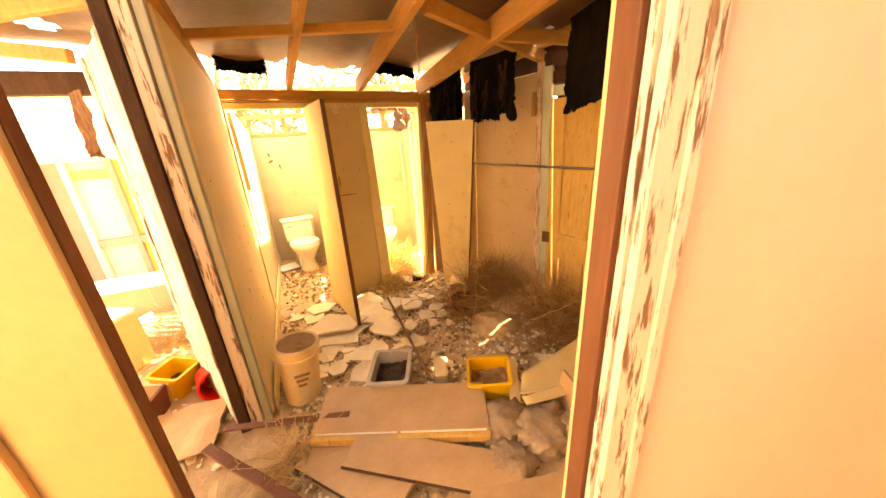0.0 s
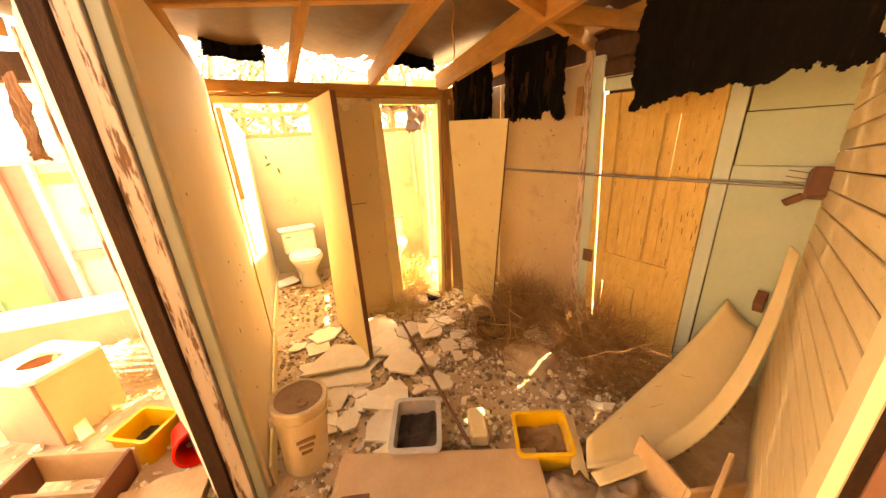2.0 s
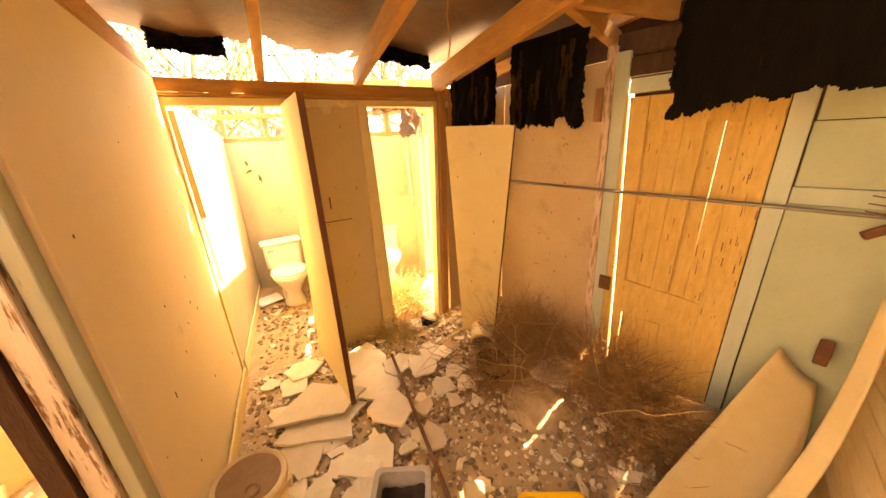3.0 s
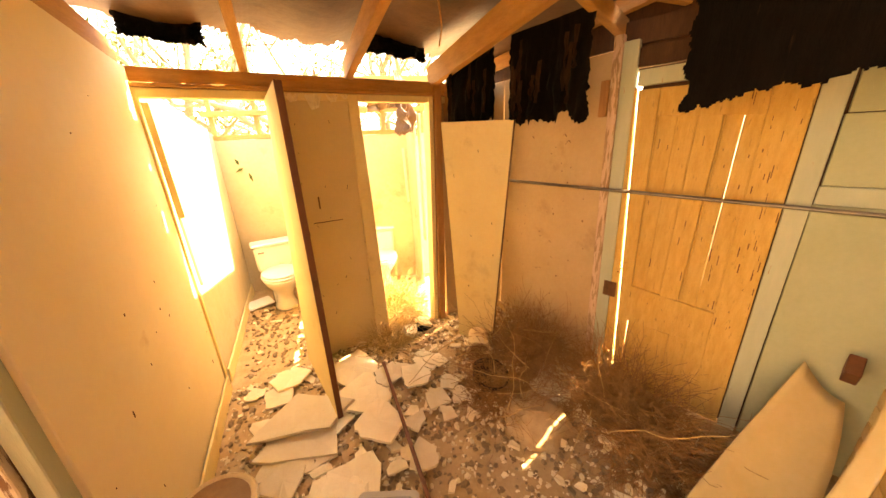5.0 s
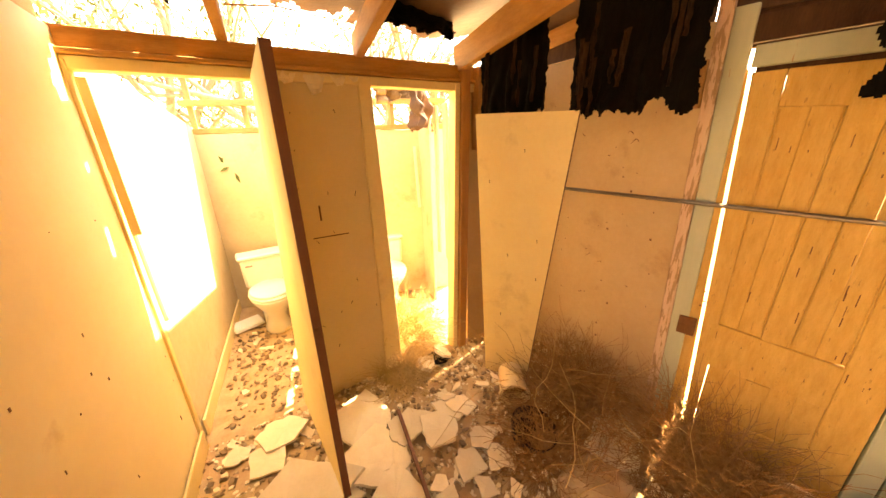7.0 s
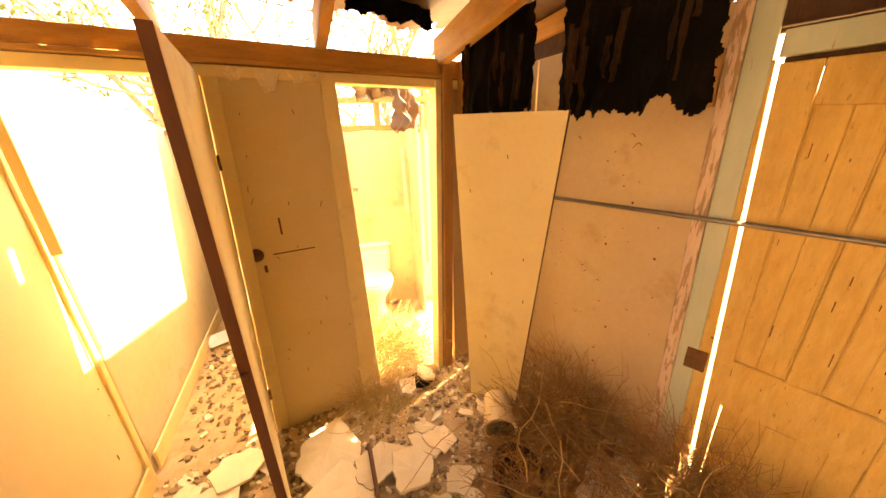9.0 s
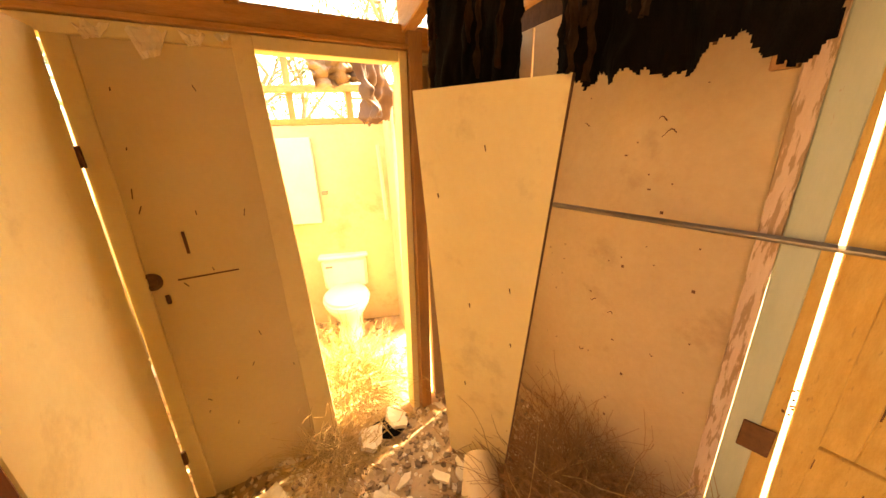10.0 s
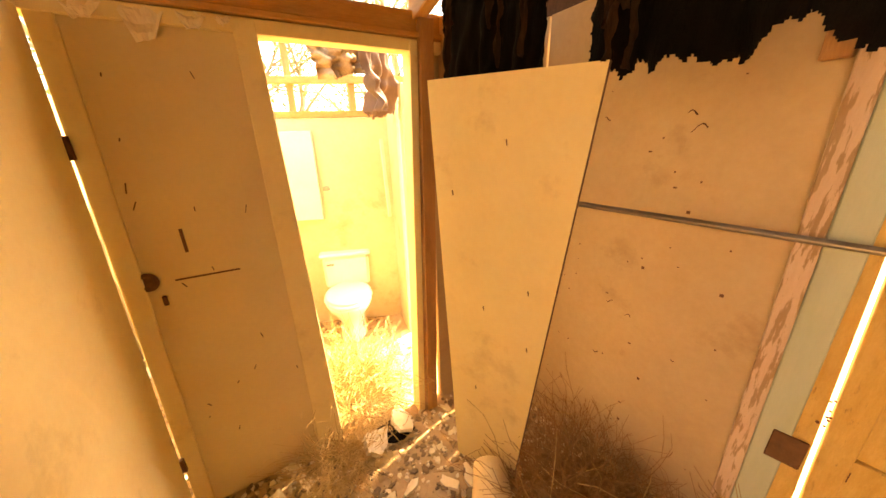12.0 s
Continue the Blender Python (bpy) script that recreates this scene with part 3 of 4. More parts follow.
flap("hanging_felt", "narrow strip of black felt hanging by the stall door", (1.83, 2.76, 2.22), (1.98, 2.36, 2.24), 0.50, 14, 0.05, strips=6)

# ---- the stall doors and the rod ----
leaf = thing("stall_door", "cream flush stall door standing wide open", "door")
bm = bmesh.new()
hexa(bm, [(0.564, 2.979, 0.045), (0.600, 2.979, 0.045), (0.668, 2.215, 0.06), (0.632, 2.212, 0.06)],
     [(0.627, 2.979, 1.985), (0.663, 2.979, 1.985), (0.668, 2.215, 1.965), (0.632, 2.212, 1.965)])
part("door_panel", soften(bm, 0.005), "cream", leaf)
part("edge_strip", run((0.634, 2.2085), (0.667, 2.2115), -0.003, 0.062, 1.963, bevel=0), "brown", leaf, "bare brown door edge")
part("latch", block(0.636, 0.660, 2.198, 2.2075, 0.96, 1.01), "rust", leaf, "rusty latch")

for x, z in ((0.646, 1.62), (0.608, 0.30)):
    part("hinge", block(x - 0.012, x + 0.016, 2.966, 2.9845, z - 0.035, z + 0.035, 0.002), "rust", leaf, "small rusty hinge")

lean_door = thing("leaning_door", "cream flush stall door off its hinges, leaning askew", "door")
BL, BR = Vector((1.802, 2.615, 0.015)), Vector((1.960, 2.355, 0.015))
TL, TR = Vector((1.687, 2.605, 1.805)), Vector((1.895, 2.085, 1.785))
T = (BR - BL).cross(TL - BL).normalized() * -0.032
E1 = (BR - BL).normalized() * 0.002
def warped(p00, p10, p11, p01, back, nu=12, nv=36):
    """A flat panel twisted evenly between four corners, with a thickness."""
    bm = bmesh.new()
    grid = {}
    for a in range(nu + 1):
        for b in range(nv + 1):
            u, v = a / nu, b / nv
            p = p00.lerp(p10, u).lerp(p01.lerp(p11, u), v)
            grid[a, b, 0], grid[a, b, 1] = bm.verts.new(p), bm.verts.new(p + back)
    for q in (0, 1):
        for a in range(nu):
            for b in range(nv):
                bm.faces.new([grid[a, b, q], grid[a + 1, b, q], grid[a + 1, b + 1, q], grid[a, b + 1, q]])
    rim = [(a, 0) for a in range(nu)] + [(nu, b) for b in range(nv)] + [(a, nv) for a in range(nu, 0, -1)] + [(0, b) for b in range(nv, 0, -1)]
    for p, q in zip(rim, rim[1:] + rim[:1]):
        bm.faces.new([grid[(*p, 0)], grid[(*q, 0)], grid[(*q, 1)], grid[(*p, 1)]])
    return bm
part("door_panel", warped(BL, BR, TR, TL, T), "cream", lean_door)
bm = bmesh.new()
hexa(bm, [BR, BR + E1, BR + E1 + T, BR + T], [TR, TR + E1, TR + E1 + T, TR + T])
part("edge_strip", bm, "rust", lean_door, "dark bare door edge")
for a, b in ((0.42, 0.55), (0.80, 0.62), (0.86, 0.48), (0.15, 0.80), (0.55, 0.90), (0.34, 0.30)):
    p = BL.lerp(BR, a).lerp(TL.lerp(TR, a), b) - T * 0.05
    part("nick", beam(p, p + Vector((0.004, 0.0, -0.018)), 0.003, 0.006, up=T, bevel=0), "rust", lean_door)

rod = thing("hanging_rail", "dull steel clothes rail along the wall", "rail")
part("rod", beam((2.668, 0.56, 1.322), (2.075, 2.985, 1.378), 0.020, 0.020, bevel=0.008), "metal", rod)
part("bracket_block", beam((2.70, 0.548, 1.33), (2.585, 0.518, 1.37), 0.13, 0.15, bevel=0.012), "brown", rod, "reddish wooden bracket block")
part("bracket_peg", beam((2.655, 0.60, 1.28), (2.625, 0.66, 1.235), 0.035, 0.035), "brown", rod)
for k in range(3):
    part("nail", beam((2.64 - 0.02 * k, 0.60, 1.40 - 0.03 * k), (2.60 - 0.02 * k, 0.67, 1.415 - 0.03 * k), 0.005, 0.005, bevel=0), "rust", rod)
broken = thing("broken_board_end", "splintered board stub on the green wall", "board")
part("stub", beam((2.69, 0.64, 0.66), (2.61, 0.63, 0.60), 0.05, 0.10), "brown", broken)


# ---- toilets ----
def toilet(m, label):
    t = thing("toilet", label, "toilet", m, "toilets in the stalls")
    prof = [(0.11, 0.0), (0.115, 0.03), (0.09, 0.10), (0.085, 0.17), (0.12, 0.25), (0.17, 0.33), (0.185, 0.37), (0.185, 0.385), (0.15, 0.387), (0.13, 0.34), (0.06, 0.25)]
    bm = lathe(prof, 32)
    for v in bm.verts:
        v.co.y = v.co.y * 1.28 - 0.02 - 0.10 * v.co.z
    part("bowl", bm, "china", t, smooth=True)
    bm = lathe([(0.11, 0.392), (0.188, 0.392), (0.193, 0.40), (0.188, 0.41), (0.10, 0.412)], 32)
    for v in bm.verts:
        v.co.y = v.co.y * 1.25 - 0.055
    part("seat", bm, "china", t, smooth=True)
    bm = lathe([(0.02, 0.417), (0.182, 0.417), (0.186, 0.425), (0.17, 0.436), (0.02, 0.44)], 32)
    for v in bm.verts:
        v.co.y = v.co.y * 1.22 - 0.05
    part("seat_lid", bm, "china", t, smooth=True)
    part("pedestal", block(-0.10, 0.10, 0.05, 0.30, 0.0, 0.37, 0.03), "china", t)
    bm = block(-0.205, 0.205, 0.16, 0.34, 0.375, 0.665, 0.025)
    for v in bm.verts:
        v.co.x *= 0.92 + 0.12 * (v.co.z - 0.375)
    part("tank", bm, "china", t)
    part("tank_lid", block(-0.215, 0.215, 0.145, 0.35, 0.668, 0.70, 0.012), "china", t)
    part("flush_lever", block(-0.16, -0.10, 0.135, 0.15, 0.60, 0.615), "metal", t, "small steel lever")
    return t


toilet(pose(1.60, 4.05, 0.0, 0, 0, -14), "dusty white toilet with a closed lid in sunshine")
toilet(pose(0.50, 4.20, 0.0, 0, 0, 4), "white toilet in the first stall, blown with dust")
cab = thing("wall_cabinet", "flat white cabinet door hung on the stall wall", "cabinet")
part("cabinet_front", run((1.19, 4.395), (1.52, 4.275), 0.04, 1.00, 1.69), "siding", cab)
part("paper_holder", run((1.56, 4.262), (1.60, 4.247), -0.05, 1.24, 1.27), "metal", cab)
strip = thing("loose_strip", "narrow white strip leaning in the stall corner", "board")
part("lath", beam((2.02, 4.05, 1.0), (2.0, 4.06, 1.62), 0.03, 0.012, up=(0, 1, 0)), "siding", strip)

lid = thing("china_slab", "loose dusty toilet tank lid on the floor", "lid")
part("lid_plate", block(-0.13, 0.13, -0.08, 0.08, 0, 0.03, 0.012), "china", lid)
lid.matrix_basis = pose(0.24, 4.32, 0.03, 12, 0, 20)

# torn felt and twigs over the second stall
flap("torn_roofing", "torn roofing scraps hanging over the second stall", (1.72, 3.55, 2.34), (2.04, 3.95, 2.30), 0.62, 21, 0.16, (0.06, 0.0), "felt")
flap("torn_roofing", "pale torn scrap hanging over the second stall", (1.46, 3.72, 2.20), (1.90, 3.86, 2.28), 0.26, 33, 0.12, (0.1, 0.05), "fabric")

# peeled paper along the top of the stall panel
for k, (x, w, dz) in enumerate(((0.74, 0.10, 0.05), (0.86, 0.12, 0.09), (1.00, 0.09, 0.05), (1.10, 0.06, 0.03))):
    ob = link("peeling_paper", sheet([(x, 2.99, 2.02), (x + w, 2.985, 2.02), (x + w * 0.7, 2.955, 2.02 - dz), (x + w * 0.3, 2.95, 2.02 - dz * 1.2)], 8, 6, 0.002,
                                     lambda u, v: 0.012 * wave(u * 4, v * 3, k)), "plaster")
    tagged(ob, "curling scrap of paper torn from the panel", "paper", "peeling paper scraps")

# trim strip in the corner of the stall and its peeling edge
cn = tagged(thing("corner_trim", "peeling wooden strip in the wall corner", "trim"), kind="structure")
part("strip", run((0.012, 3.02), (0.012, 2.975), -0.02, 0.0, 2.01), "cream", cn)
part("split", beam((0.035, 2.99, 1.95), (0.045, 2.965, 1.30), 0.035, 0.008), "cream", cn)
part("split", beam((0.03, 2.985, 1.45), (0.04, 2.97, 0.85), 0.018, 0.008), "cream", cn)
sk = tagged(thing("skirting", "cream skirting along the stall and side wall", "baseboard"), kind="structure")
part("board", run((0.012, 2.97), (-0.088, 1.60), 0.014, 0, 0.13), "cream", sk)
part("board", run((0.165, 4.80), (0.01, 3.07), 0.014, 0, 0.12), "cream", sk)


# ---- loose things on the floor ----
def pail(m, label):
    b = thing("bucket", label, "bucket", m)
    part("wall", lathe([(0.118, 0), (0.122, 0.004), (0.140, 0.29), (0.150, 0.292), (0.150, 0.31), (0.142, 0.312), (0.142, 0.335), (0.152, 0.337), (0.152, 0.36), (0.142, 0.365)], 40), "bucket", b, smooth=False)
    part("lid_plate", lathe([(0.02, 0.350), (0.132, 0.350), (0.134, 0.366), (0.148, 0.372), (0.156, 0.366), (0.156, 0.352), (0.154, 0.35)], 40), "bucket", b)
    part("lid_dust", lathe([(0.01, 0.368), (0.128, 0.367), (0.128, 0.3695), (0.01, 0.371)], 40), "lidtop", b, "brown dust on the lid")
    ring = part("spout_ring", lathe([(0.018, 0.372), (0.03, 0.372), (0.032, 0.384), (0.026, 0.386), (0.018, 0.378)], 20), "lidtop", b)
    ring.matrix_basis = pose(0.01, -0.075, 0)
    part("handle_lug", block(-0.165, -0.145, -0.02, 0.02, 0.26, 0.30), "bucket", b)
    part("handle_lug", block(0.145, 0.165, -0.02, 0.02, 0.26, 0.30), "bucket", b)
    for k in range(3):
        part("print_bar", block(-0.05 + 0.01 * k, 0.05 - 0.012 * k, -0.1345 - 0.0045 * (2 - k), -0.128 - 0.0045 * (2 - k), 0.14 + 0.035 * (2 - k), 0.155 + 0.035 * (2 - k), 0), "lidtop", b, "faded unreadable print")
    return b


pail(pose(0.085, 1.665, 0.0, 0, 4, 0) @ Matrix.Diagonal((0.92, 0.92, 1.16, 1)), "dirty cream plastic bucket with a dusty lid")


def tub(name, m, sx, sy, h, wall, material, label, category, fill="soot", round_=0.01, flare=1.06):
    t = thing(name, label, category, m)
    bm = bmesh.new()
    def ring(ax, ay, z):
        pts = []
        r = min(ax, ay) * 0.22
        for cx, cy, a0 in ((ax - r, ay - r, 0), (-ax + r, ay - r, 90), (-ax + r, -ay + r, 180), (ax - r, -ay + r, 270)):
            for k in range(4):
                w = radians(a0 + 30 * k)
                pts.append(bm.verts.new((cx + r * math.cos(w), cy + r * math.sin(w), z)))
        return pts
    x, y = sx / 2, sy / 2
    rows = [ring(x / flare, y / flare, 0), ring(x, y, h - 0.014), ring(x + 0.010, y + 0.010, h - 0.012), ring(x + 0.010, y + 0.010, h),
            ring(x - wall, y - wall, h), ring((x - wall) / flare, (y - wall) / flare, 0.01)]
    for low, high in zip(rows, rows[1:]):
        n = len(low)
        for k in range(n):
            bm.faces.new((low[k], low[(k + 1) % n], high[(k + 1) % n], high[k]))
    bm.faces.new(rows[0][::-1])
    bm.faces.new(rows[-1])
    bmesh.ops.delete(bm, geom=[v for v in bm.verts if not v.link_faces], context="VERTS")
    part("shell", bm, material, t)
    f = sheet([(-x * 0.86, -y * 0.86, h * 0.3), (x * 0.86, -y * 0.86, h * 0.3), (x * 0.86, y * 0.86, h * 0.3), (-x * 0.86, y * 0.86, h * 0.3)], 14, 14, 0.01,
              lambda u, v: 0.03 * wave(u * 5, v * 5, sx * 9))
    part("rubbish", f, fill, t, "dark rubbish inside")
    return t


tray = tub("metal_tray", pose(0.650, 1.40, 0.02, 0, 0, -29), 0.26, 0.34, 0.15, 0.016, "grey", "grey painted open metal box holding dark rubbish", "box")
part("clip", block(0.118, 0.128, 0.0, 0.03, 0.09, 0.12), "siding", tray)
part("clip", block(0.118, 0.128, -0.10, -0.07, 0.09, 0.12), "siding", tray)
tub("yellow_tub", pose(1.20, 0.985, 0.02, 8, -4, -34), 0.27, 0.23, 0.16, 0.008, "yellow", "yellow plastic tub with rubbish in it", "tub", "lidtop")

panel = thing("cabinet_door_board", "brown hardboard cabinet door lying on rubble", "board")
PM = pose(0.60, 1.06, 0.10, 3, 1, -30)
part("board", block(-0.50, 0.50, -0.17, 0.17, 0, 0.028, 0.004), "board", panel)
part("metal_edge", block(-0.48, -0.02, -0.178, -0.171, 0.022, 0.034), "siding", panel, "pale metal edge strip")
part("metal_edge", block(0.0, 0.48, -0.178, -0.171, 0.022, 0.034), "siding", panel, "pale metal edge strip")
part("front_edge", block(-0.50, 0.50, -0.205, -0.172, -0.03, 0.02), "door", panel)
panel.matrix_basis = PM
for k, (x, y, w, l, a, z) in enumerate(((0.60, 0.68, 0.92, 0.22, -41, 0.075), (0.25, 0.88, 0.62, 0.26, -57, 0.045), (0.88, 0.30, 0.5, 0.18, -18, 0.05))):
    b = thing("fallen_board", "brown broken board lying on the floor", "board", pose(x, y, z, 2, 3 - 4 * (k % 2), a), "fallen boards")
    part("board", block(-w / 2, w / 2, -l / 2, l / 2, 0, 0.02, 0.003), "board", b)
    part("edge_strip", block(-w / 2, w / 2, -l / 2 - 0.006, -l / 2 - 0.001, 0.001, 0.019, 0), "dark", b, "dark splintered edge")
branch = thing("bent_strip", "long bent brown wooden strip on the floor", "board")
part("strip", beam((-0.36, 1.52, 0.10), (0.30, 1.18, 0.13), 0.04, 0.018), "brown", branch)
branch = thing("bent_strip", "curved dark wooden strip across the doorway floor", "board")
strip_line = [Vector((-0.42, 1.36, 0.16)), Vector((-0.30, 1.20, 0.13)), Vector((-0.16, 1.02, 0.11)), Vector((-0.02, 0.83, 0.07))]
for a, b in zip(strip_line, strip_line[1:]):
    part("strip", beam(a, b + (b - a) * 0.02, 0.055, 0.016), "brown", branch)
stick = thing("long_lath", "long brown lath lying across the rubble", "lath")
part("lath", beam((1.06, 2.56, 0.07), (0.84, 1.15, 0.13), 0.022, 0.010), "brown", stick)
blk = thing("cream_block", "cream block of foam on the rubble", "block", pose(0.97, 1.26, 0.03, 0, 0, -28))
part("block", block(-0.05, 0.05, -0.10, 0.10, 0, 0.09, 0.012), "vinyl", blk)
slat = thing("bent_yellow_board", "bent yellow slat leaning on the tub", "board")
part("slat", beam((1.38, 0.98, 0.17), (1.17, 0.68, 0.04), 0.07, 0.008), "vinyl", slat)

# curled flooring sheet and the box below it
def bezier(c, u):
    a, b, d, e = (Vector(p) for p in c)
    return a * (1 - u) ** 3 + b * 3 * u * (1 - u) ** 2 + d * 3 * u * u * (1 - u) + e * u ** 3
def ribbon(name, low, high, bow, material, label):
    """A stiff curled sheet between two bent edges."""
    bm = bmesh.new()
    rows = []
    for i in range(29):
        u = i / 28
        p, q = bezier(low, u), bezier(high, u)
        rows.append([bm.verts.new(p.lerp(q, j / 8) + Vector((0, 0, -bow * math.sin(math.pi * j / 8) + 0.004 * wave(u * 6, j)))) for j in range(9)])
    for r0, r1 in zip(rows, rows[1:]):
        for j in range(8):
            bm.faces.new((r0[j], r1[j], r1[j + 1], r0[j + 1]))
    bmesh.ops.recalc_face_normals(bm, faces=bm.faces)
    bmesh.ops.solidify(bm, geom=list(bm.faces), thickness=0.009)
    return tagged(link(name, bm, material, smooth=True), label, "flooring sheet", "curled flooring sheets")
ribbon("curled_sheet", [(1.24, 0.74, 0.13), (1.68, 0.52, 0.07), (2.34, 0.50, 0.12), (2.65, 0.62, 0.45)],
       [(1.33, 0.82, 0.19), (1.80, 0.86, 0.17), (2.25, 0.86, 0.18), (2.59, 0.77, 0.61)], 0.03, "vinyl", "curled yellowed flooring sheet propped against the wall")
ribbon("curled_sheet", [(1.22, 0.66, 0.12), (1.75, 0.52, 0.08), (2.16, 0.42, 0.14), (2.27, 0.475, 1.07)],
       [(1.24, 0.72, 0.12), (1.80, 0.58, 0.11), (2.24, 0.50, 0.20), (2.32, 0.52, 1.09)], 0.0, "vinyl", "narrow curled flooring strip along the board wall")
wb = thing("wooden_box", "broken brown wooden box under the curled sheet", "box", pose(1.62, 0.50, 0.0, 0, 10, -20))
part("side", block(-0.18, 0.18, -0.15, -0.13, 0, 0.20), "board", wb)
part("side", block(-0.18, -0.16, -0.129, 0.13, 0, 0.20), "board", wb)
part("bottom", block(-0.22, 0.20, -0.2, 0.2, -0.022, -0.002), "board", wb)
part("wire", beam((-0.25, -0.1, 0.12), (-0.02, -0.16, 0.04), 0.008, 0.008), "siding", wb)
ob = thing("leaning_board", "short brown board leaning on the board wall", "board")
part("board", beam((1.30, 0.33, 0.02), (1.72, 0.38, 0.26), 0.02, 0.12), "board", ob)
for k, (x, y, r) in enumerate(((1.08, 0.70, 0.15), (1.22, 0.55, 0.16), (0.95, 0.50, 0.12), (1.36, 0.42, 0.13))):
    bm = bmesh.new()
    bmesh.ops.create_icosphere(bm, subdivisions=4, radius=r)
    for v in bm.verts:
        n = v.co.normalized()
        v.co *= 1 + 0.45 * abs(wave(n.x * 2.6, n.y * 2.6, n.z * 2.6 + k)) + 0.25 * wave(n.x * 7, n.y * 7, n.z * 7 + k)
        v.co.z = max(v.co.z * 0.55, -r * 0.2)
        v.co += Vector((x, y, r * 0.22))
    tagged(link("crumpled_cloth", bm, "fabric", smooth=True), "heap of crumpled dirty cloth on the floor", "cloth", "crumpled cloths")

can = thing("plastic_pot", "dusty white plastic pot lying on its side", "pot", pose(1.86, 2.42, 0.115, 100, 0, -32))
part("shell", lathe([(0.075, 0.0), (0.078, 0.005), (0.095, 0.2), (0.103, 0.2), (0.103, 0.215), (0.088, 0.215), (0.072, 0.012)], 32), "bucket", can)
can2 = thing("dark_pot", "dark round pot half buried in twigs", "pot", pose(1.66, 2.02, 0.0, 14, 6, 0))
part("shell", lathe([(0.10, 0.0), (0.13, 0.10), (0.135, 0.10), (0.115, 0.02)], 32), "soot", can2)

# ---- broken plasterboard ----
def slabpiece(x, y, z, size, turn, tilt, seed, thick=0.014, sides=6, label="broken pale plasterboard sheet on the floor"):
    ob = link("plasterboard", shard(size, thick, sides, seed), "plaster")
    ob.matrix_basis = pose(x, y, z, tilt, tilt * 0.5, turn)
    return tagged(ob, label, "plasterboard", "broken plasterboard")
slabpiece(0.385, 2.27, 0.070, 0.36, 20, 2, 8, 0.016, 4, "large pale plasterboard sheet lying on the rubble")
slabpiece(0.44, 2.21, 0.036, 0.33, 35, 2, 6, 0.014, 4)
slabpiece(0.43, 2.80, 0.04, 0.20, 10, 3, 7)
slabpiece(0.86, 2.66, 0.035, 0.26, 70, 2, 11)
slabpiece(0.80, 2.36, 0.040, 0.22, 30, 2, 71)
slabpiece(0.84, 2.08, 0.045, 0.22, 85, 3, 72)
slabpiece(1.08, 2.42, 0.040, 0.20, 15, 5, 73)
slabpiece(0.30, 1.98, 0.030, 0.16, 55, 4, 74)
slabpiece(0.62, 1.80, 0.030, 0.19, 5, 5, 75)
slabpiece(0.86, 2.30, 0.035, 0.19, 20, 4, 12)
slabpiece(1.22, 2.30, 0.04, 0.19, 50, 6, 13)
slabpiece(1.36, 2.43, 0.03, 0.13, 80, 5, 14)
slabpiece(0.52, 1.62, 0.04, 0.17, 15, 8, 15)
slabpiece(0.36, 1.76, 0.03, 0.12, 60, 7, 16)
slabpiece(1.05, 1.95, 0.03, 0.10, 40, 8, 17)
slabpiece(2.02, 1.72, 0.03, 0.26, 30, 5, 18, 0.03)
slabpiece(1.00, 1.72, 0.03, 0.13, 75, 6, 19)
slabpiece(1.25, 2.05, 0.03, 0.11, 25, 12, 20)
slabpiece(1.42, 2.86, 0.05, 0.11, 30, 30, 23, 0.03, 7, "reddish broken block on the stall threshold")
slabpiece(1.60, 2.92, 0.04, 0.10, 75, 24, 24, 0.02, 6)
bm = bmesh.new()
bmesh.ops.create_icosphere(bm, subdivisions=4, radius=0.21)
for v in bm.verts:
    n = v.co.normalized()
    v.co *= 1 + 0.22 * wave(n.x * 2, n.y * 2, n.z * 2) + 0.08 * wave(n.x * 6, n.y * 6, n.z * 6)
    v.co.z = max(v.co.z * 0.5, -0.03)
    v.co += Vector((1.70, 1.58, 0.0))
tagged(link("dirt_mound", bm, "dirt", smooth=True), "low mound of dry dirt among the twigs", "dirt")
# flat black piece laid in place of the dark hole under the rubble
scrap = link("felt_scrap", shard(0.12, 0.012, 7, 91), "black")
scrap.matrix_basis = pose(1.55, 2.90, 0.03, 10, 4, 30)
tagged(scrap, "flat black piece standing for a dark hole on the stall threshold", "roofing felt")
rng = random.Random(7)
for k in range(30):
    x, y = rng.uniform(0.15, 1.5), rng.uniform(1.55, 2.85)
    slabpiece(x, y, uneven(x, y) + 0.02, rng.uniform(0.06, 0.14), rng.uniform(0, 180), rng.gauss(0, 7), 60 + k, 0.010, rng.choice((4, 5, 6)), "broken piece of pale plasterboard among rubble")
kinds = [link("plaster_chip", shard(0.055, 0.012, 5, 40 + k), "plaster") for k in range(6)]
for k in range(170):
    while True:
        x, y = rng.uniform(0.0, 2.4), rng.uniform(0.75, 4.2)
        if y < 3.0 and x > 0.05 or y > 3.1 and 0.15 < x < 0.62:
            break
    ob = kinds[k] if k < 6 else new("plaster_chip", kinds[k % 6].data)
    size = rng.choice((0.4, 0.6, 0.8, 1.0, 1.4))
    ob.matrix_basis = pose(x, y, uneven(x, y) + 0.008, rng.gauss(0, 14), rng.gauss(0, 14), rng.uniform(0, 360)) @ Matrix.Diagonal((size, size * rng.uniform(0.6, 1), 1.2, 1))
    tagged(ob, "small broken chip of plasterboard among the rubble", "plaster", "plaster chips")

